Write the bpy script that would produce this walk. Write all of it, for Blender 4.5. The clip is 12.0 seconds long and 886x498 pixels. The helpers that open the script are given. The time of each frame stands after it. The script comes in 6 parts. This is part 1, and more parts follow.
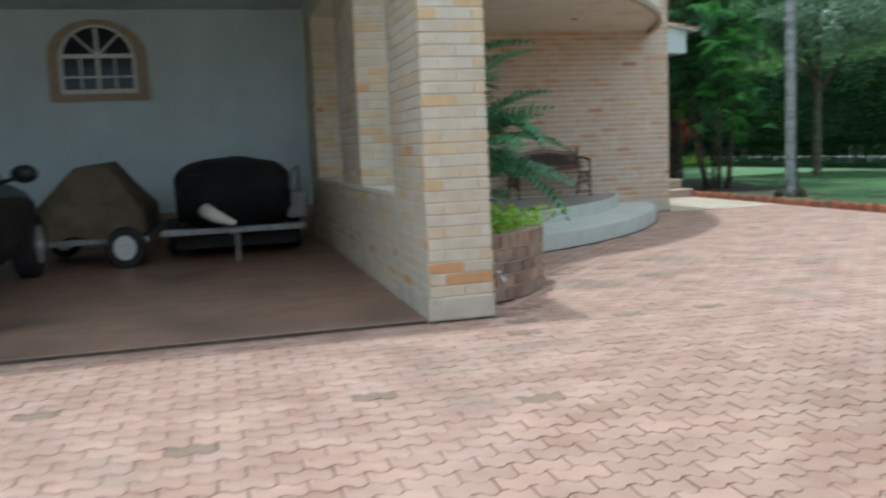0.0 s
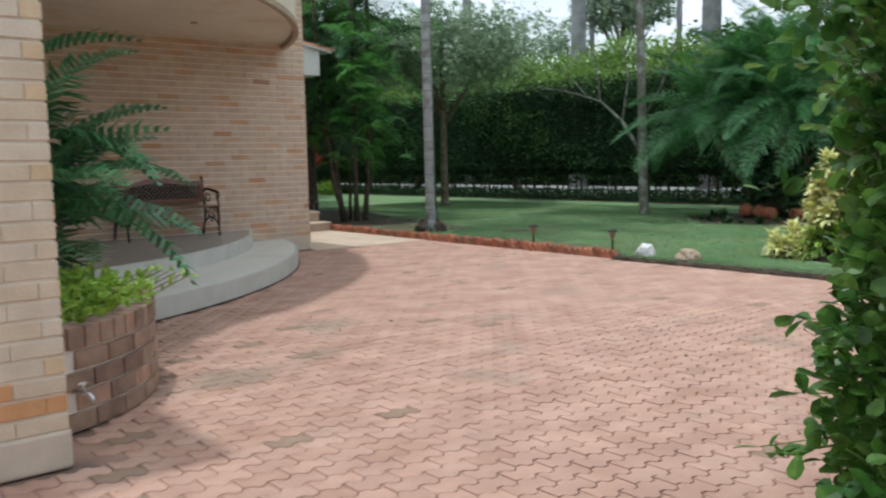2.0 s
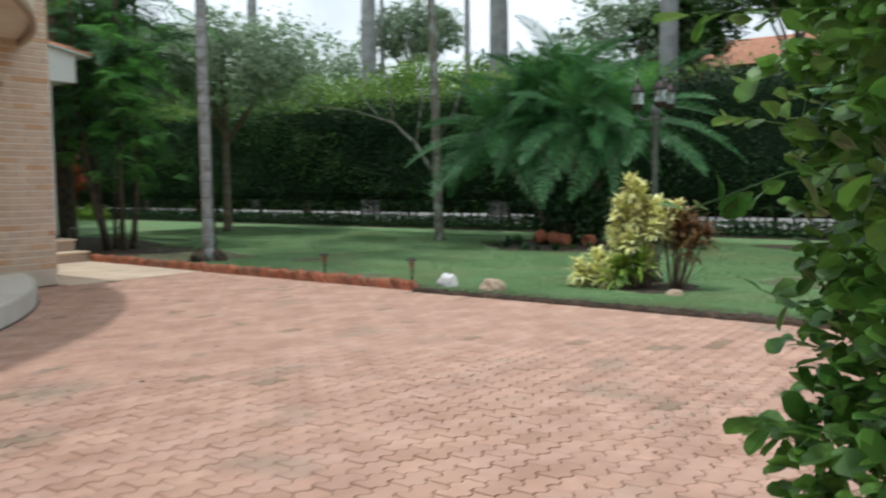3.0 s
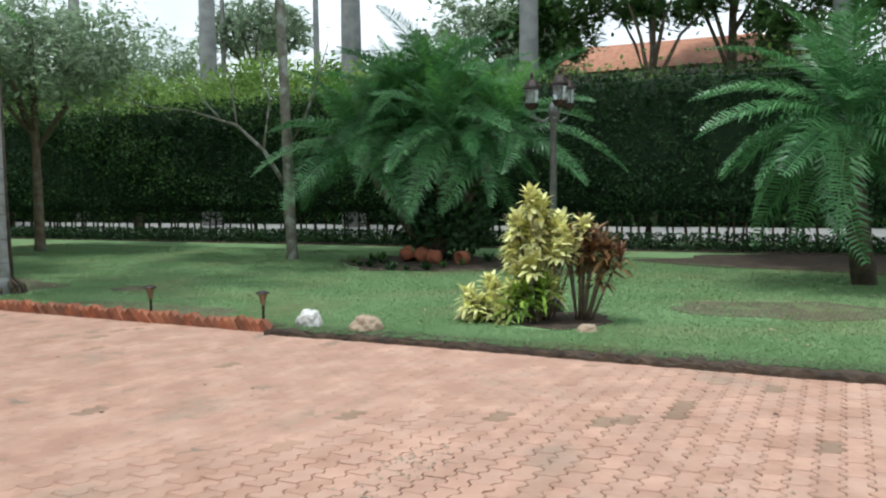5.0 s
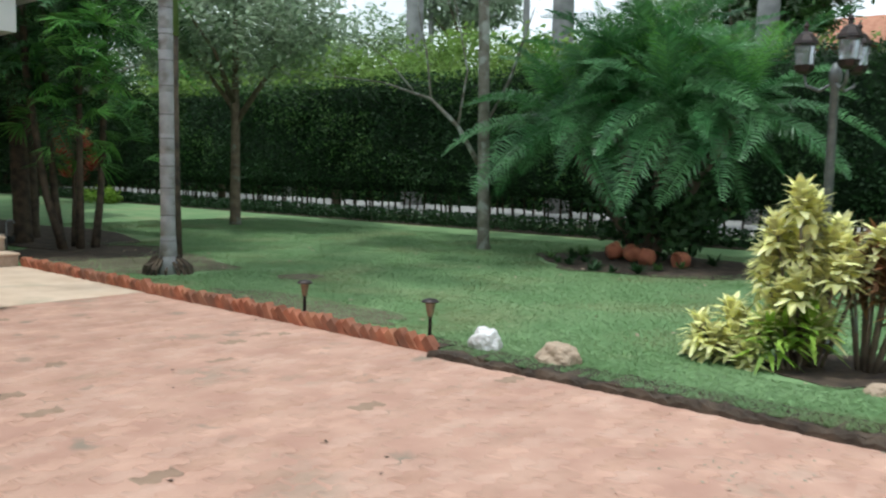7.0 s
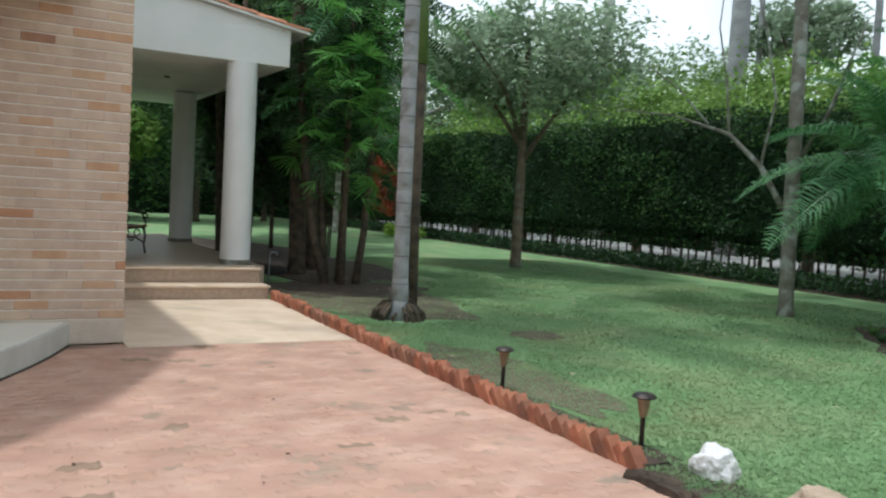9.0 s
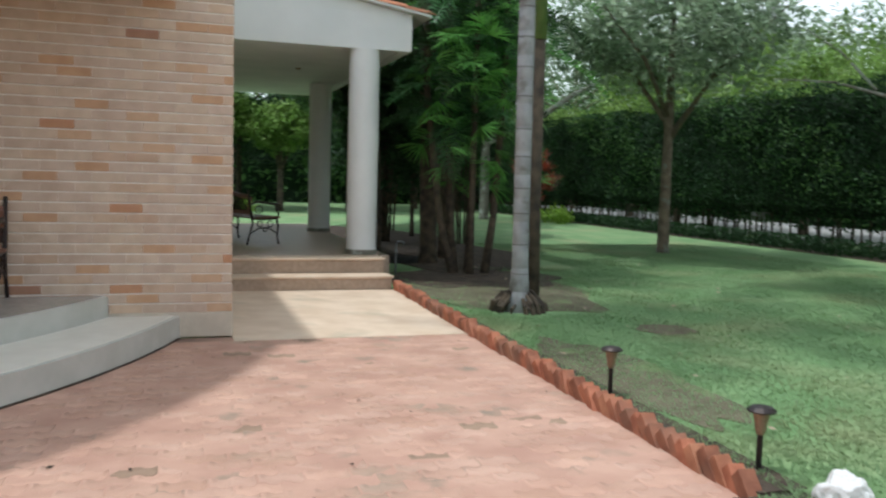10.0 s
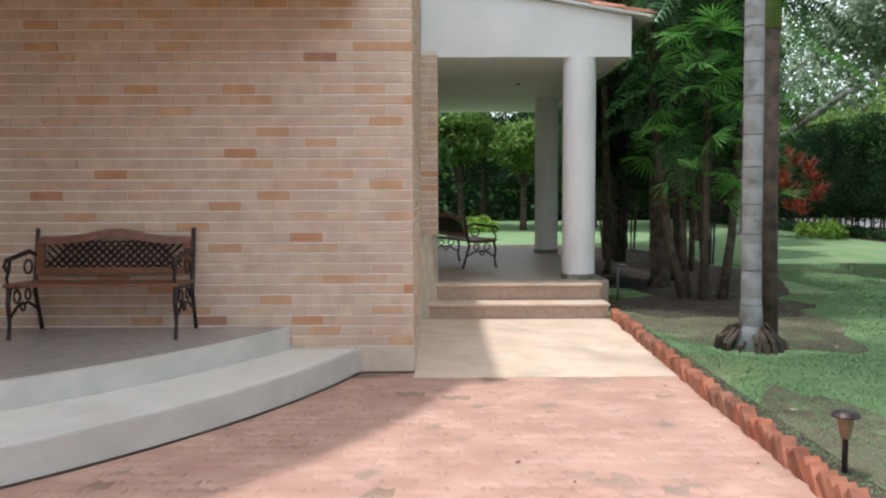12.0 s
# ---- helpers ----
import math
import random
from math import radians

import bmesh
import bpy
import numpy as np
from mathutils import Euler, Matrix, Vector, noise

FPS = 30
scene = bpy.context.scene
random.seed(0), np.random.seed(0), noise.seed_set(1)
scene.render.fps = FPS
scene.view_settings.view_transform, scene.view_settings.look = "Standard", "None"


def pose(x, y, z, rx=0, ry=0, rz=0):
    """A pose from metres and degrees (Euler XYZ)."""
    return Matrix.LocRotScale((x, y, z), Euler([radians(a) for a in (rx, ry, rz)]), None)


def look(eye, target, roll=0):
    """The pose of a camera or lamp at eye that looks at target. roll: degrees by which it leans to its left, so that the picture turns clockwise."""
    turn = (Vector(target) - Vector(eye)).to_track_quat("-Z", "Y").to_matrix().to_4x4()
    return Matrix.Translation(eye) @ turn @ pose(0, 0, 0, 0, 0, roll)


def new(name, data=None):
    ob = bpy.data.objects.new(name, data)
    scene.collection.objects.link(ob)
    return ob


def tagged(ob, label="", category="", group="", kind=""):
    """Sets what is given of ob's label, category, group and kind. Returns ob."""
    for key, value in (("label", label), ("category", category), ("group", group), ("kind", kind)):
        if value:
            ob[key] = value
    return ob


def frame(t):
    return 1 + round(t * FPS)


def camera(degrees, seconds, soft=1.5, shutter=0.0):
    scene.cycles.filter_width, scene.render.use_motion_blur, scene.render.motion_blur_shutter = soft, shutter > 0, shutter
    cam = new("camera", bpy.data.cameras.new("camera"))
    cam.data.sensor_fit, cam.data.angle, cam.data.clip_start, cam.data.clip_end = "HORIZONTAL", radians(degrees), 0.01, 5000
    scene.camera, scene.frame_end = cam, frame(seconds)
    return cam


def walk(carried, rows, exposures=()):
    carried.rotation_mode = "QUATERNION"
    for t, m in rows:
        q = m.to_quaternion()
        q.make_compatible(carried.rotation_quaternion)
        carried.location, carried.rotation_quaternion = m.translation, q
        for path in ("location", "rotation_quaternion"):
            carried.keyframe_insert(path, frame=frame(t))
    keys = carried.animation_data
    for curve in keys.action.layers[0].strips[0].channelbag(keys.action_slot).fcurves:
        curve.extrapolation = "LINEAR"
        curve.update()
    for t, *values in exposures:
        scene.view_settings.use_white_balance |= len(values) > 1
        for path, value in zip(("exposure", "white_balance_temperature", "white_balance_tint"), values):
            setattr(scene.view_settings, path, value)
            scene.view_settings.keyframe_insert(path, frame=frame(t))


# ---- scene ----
cam = camera(55.6, 12.0, soft=2.2, shutter=0.3)
PATH = [
    (0, (-7.102, -12.353, 1.14), (-6.599, -10.431, 0.907), -2.5),
    (0.5, (-6.937, -11.795, 1.157), (-6.012, -10.033, 0.952), -2.3),
    (1, (-6.762, -11.444, 1.156), (-5.676, -9.776, 0.964), -2.4),
    (1.5, (-6.576, -11.039, 1.221), (-5.474, -9.378, 1.055), -0.7),
    (2, (-6.328, -10.585, 1.236), (-5.053, -9.058, 1.028), -1.2),
    (2.5, (-6.011, -10.206, 1.238), (-4.61, -8.794, 1.033), -0.3),
    (3, (-5.506, -9.793, 1.184), (-3.891, -8.624, 1.03), -0.5),
    (3.5, (-5.162, -9.465, 1.214), (-3.371, -8.595, 1.028), -0.5),
    (5.3, (-3.863, -8.518, 1.242), (-2.067, -7.647, 1.115), -0.8),
    (5.5, (-3.675, -8.412, 1.243), (-1.926, -7.452, 1.105), -1.6),
    (6, (-3.26, -8.141, 1.241), (-1.523, -7.162, 1.08), 0.4),
    (6.5, (-2.938, -7.958, 1.249), (-1.292, -6.836, 1.071), 0.5),
    (7, (-2.574, -7.772, 1.263), (-1.033, -6.511, 1.08), 1.3),
    (7.5, (-2.203, -7.594, 1.303), (-0.802, -6.179, 1.123), 0.4),
    (7.7, (-2.102, -7.564, 1.301), (-0.793, -6.066, 1.097), 1.1),
    (9.3, (-0.833, -7.143, 1.296), (0.014, -5.337, 1.147), 0.3),
    (9.5, (-0.743, -7.117, 1.307), (0.025, -5.28, 1.112), -1.8),
    (10, (-0.461, -6.969, 1.322), (0.152, -5.072, 1.157), 1.6),
    (10.5, (-0.213, -6.827, 1.342), (0.031, -4.848, 1.18), 0.5),
    (11, (-0.017, -6.756, 1.368), (0.015, -4.761, 1.23), -0.4),
    (11.5, (0.118, -6.568, 1.38), (0.127, -4.572, 1.258), -0.0),
    (12, (0.193, -6.33, 1.359), (0.203, -4.334, 1.226), -0.2),
]
EXPOSURES = [(0.0, -0.67, 5150, -6), (2.0, -0.84, 5800, 4), (3.5, -0.88, 6000, 4), (5.5, -0.68, 5950, 3), (9.5, -0.65, 5850, 4), (12.0, -0.28, 5950, 12)]
walk(cam, [(t, look(eye, target, roll)) for t, eye, target, roll in PATH], EXPOSURES)

# ---- daylight ----
SUN_TO = Vector((-0.155, 0.10, 0.98)).normalized()
world = bpy.data.worlds.new("sky")
scene.world = world
world.use_nodes = True
wn, wl = world.node_tree.nodes, world.node_tree.links
bg = wn["Background"]
sky = wn.new("ShaderNodeTexSky")
sky.sky_type = "NISHITA"
sky.sun_disc = False
sky.sun_elevation = math.asin(SUN_TO.z)
sky.sun_rotation = math.atan2(SUN_TO.x, SUN_TO.y)
sky.dust_density = 3.0
cloud_at = wn.new("ShaderNodeTexCoord")
cloud = wn.new("ShaderNodeTexNoise")
cloud.inputs["Scale"].default_value = 2.2
cloud.inputs["Detail"].default_value = 6
cloud_ramp = wn.new("ShaderNodeValToRGB")
cloud_ramp.color_ramp.elements[0].position, cloud_ramp.color_ramp.elements[1].position = 0.2, 0.5
cloud_mix = wn.new("ShaderNodeMix")
cloud_mix.data_type = "RGBA"
cloud_mix.inputs["B"].default_value = (17.5, 17.9, 18.6, 1)
wl.new(cloud_at.outputs["Generated"], cloud.inputs["Vector"])
wl.new(cloud.outputs["Fac"], cloud_ramp.inputs["Fac"])
wl.new(cloud_ramp.outputs["Color"], cloud_mix.inputs["Factor"])
wl.new(sky.outputs["Color"], cloud_mix.inputs["A"])
wl.new(cloud_mix.outputs["Result"], bg.inputs["Color"])
bg.inputs["Strength"].default_value = 0.118
sun = new("sun", bpy.data.lights.new("sun", "SUN"))
sun.data.energy, sun.data.angle, sun.data.color = 3.4, radians(2.0), (1.0, 0.96, 0.9)
sun.matrix_world = look(SUN_TO * 50, (0, 0, 0))


# ---- materials ----
def material(name, a, b, scale=6.0, rough=0.7, bump=0.15, bump_scale=60.0, accents=(), pieces="", metal=0.0,
             leaf=0.0, big=0.5, stain=None, spec=0.5, coat=0.0, spread=(0.6, 1.35)):
    """Two tones by noise at two scales, a tint for each piece ('object' or 'island'), relief, and stains."""
    m = bpy.data.materials.new(name)
    m.use_nodes = True
    n, l = m.node_tree.nodes, m.node_tree.links
    p = n["Principled BSDF"]
    p.inputs["Roughness"].default_value, p.inputs["Metallic"].default_value = rough, metal
    p.inputs["Specular IOR Level"].default_value = spec
    p.inputs["Coat Weight"].default_value = coat
    at = n.new("ShaderNodeNewGeometry")

    def noise_at(s, detail=4.0):
        t = n.new("ShaderNodeTexNoise")
        t.inputs["Scale"].default_value, t.inputs["Detail"].default_value = s, detail
        l.new(at.outputs["Position"], t.inputs["Vector"])
        return t.outputs["Fac"]

    def mixed(fac, x, y, kind="MIX", amount=None):
        t = n.new("ShaderNodeMix")
        t.data_type, t.blend_type = "RGBA", kind
        if amount is not None:
            t.inputs["Factor"].default_value = amount
        elif fac is not None:
            l.new(fac, t.inputs["Factor"])
        for key, v in (("A", x), ("B", y)):
            if isinstance(v, tuple):
                t.inputs[key].default_value = (*v, 1)
            else:
                l.new(v, t.inputs[key])
        return t.outputs["Result"]

    def curve(fac, lo, hi):
        t = n.new("ShaderNodeMapRange")
        t.inputs["From Min"].default_value, t.inputs["From Max"].default_value = lo, hi
        l.new(fac, t.inputs["Value"])
        return t.outputs["Result"]

    colour = mixed(curve(noise_at(scale), 0.35, 0.65), a, b)
    if pieces:
        if pieces == "object":
            r = n.new("ShaderNodeObjectInfo").outputs["Random"]
        else:
            r = at.outputs["Random Per Island"]
        if accents:
            ramp = n.new("ShaderNodeValToRGB")
            ramp.color_ramp.interpolation = "CONSTANT"
            l.new(r, ramp.inputs["Fac"])
            e = ramp.color_ramp.elements
            e[0].position, e[0].color = 0, (*accents[0][1], 1)
            e[1].position, e[1].color = accents[1][0], (*accents[1][1], 1)
            for pos, c in accents[2:]:
                x = e.new(pos)
                x.color = (*c, 1)
            colour = mixed(None, colour, ramp.outputs["Color"], "MULTIPLY", 1.0)
        else:
            hue = n.new("ShaderNodeHueSaturation")
            l.new(colour, hue.inputs["Color"])
            v = n.new("ShaderNodeMapRange")
            v.inputs["To Min"].default_value, v.inputs["To Max"].default_value = spread
            l.new(r, v.inputs["Value"])
            l.new(v.outputs["Result"], hue.inputs["Value"])
            colour = hue.outputs["Color"]
    if stain:
        colour = mixed(curve(noise_at(big, 6.0), stain[1], stain[1] + stain[2]), colour, stain[0])
    l.new(colour, p.inputs["Base Color"])
    if bump:
        bm_ = n.new("ShaderNodeBump")
        bm_.inputs["Strength"].default_value = bump
        bm_.inputs["Distance"].default_value = 0.01
        l.new(noise_at(bump_scale, 5.0), bm_.inputs["Height"])
        l.new(bm_.outputs["Normal"], p.inputs["Normal"])
    if leaf:
        t = n.new("ShaderNodeBsdfTranslucent")
        l.new(colour, t.inputs["Color"])
        mix = n.new("ShaderNodeMixShader")
        mix.inputs["Fac"].default_value = leaf
        l.new(p.outputs["BSDF"], mix.inputs[1])
        l.new(t.outputs["BSDF"], mix.inputs[2])
        l.new(mix.outputs["Shader"], n["Material Output"].inputs["Surface"])
    return m


W = (1.0, 1.0, 1.0)
BRICK_TINTS = ((0, (1, 0.97, 0.95)), (0.25, (1.05, 1.03, 0.98)), (0.5, (0.96, 0.92, 0.89)), (0.7, (1.01, 0.93, 0.83)), (0.8, (0.96, 0.86, 0.77)),
               (0.87, (0.98, 0.82, 0.66)), (0.925, (0.93, 0.72, 0.54)), (0.965, (0.84, 0.56, 0.40)), (0.99, (0.68, 0.47, 0.39)))
GATE_TINTS = ((0, (1, 1, 1)), (0.35, (0.92, 0.88, 0.87)), (0.65, (1.05, 1.0, 0.98)), (0.85, (0.86, 0.78, 0.76)), (0.95, (1.05, 0.9, 0.78)))
PIER_TINTS = ((0, (1, 1, 1)), (0.3, (0.99, 0.95, 0.89)), (0.6, (0.94, 0.91, 0.87)), (0.75, (1.01, 0.90, 0.74)),
              (0.89, (0.98, 0.79, 0.55)), (0.955, (0.92, 0.58, 0.34)))
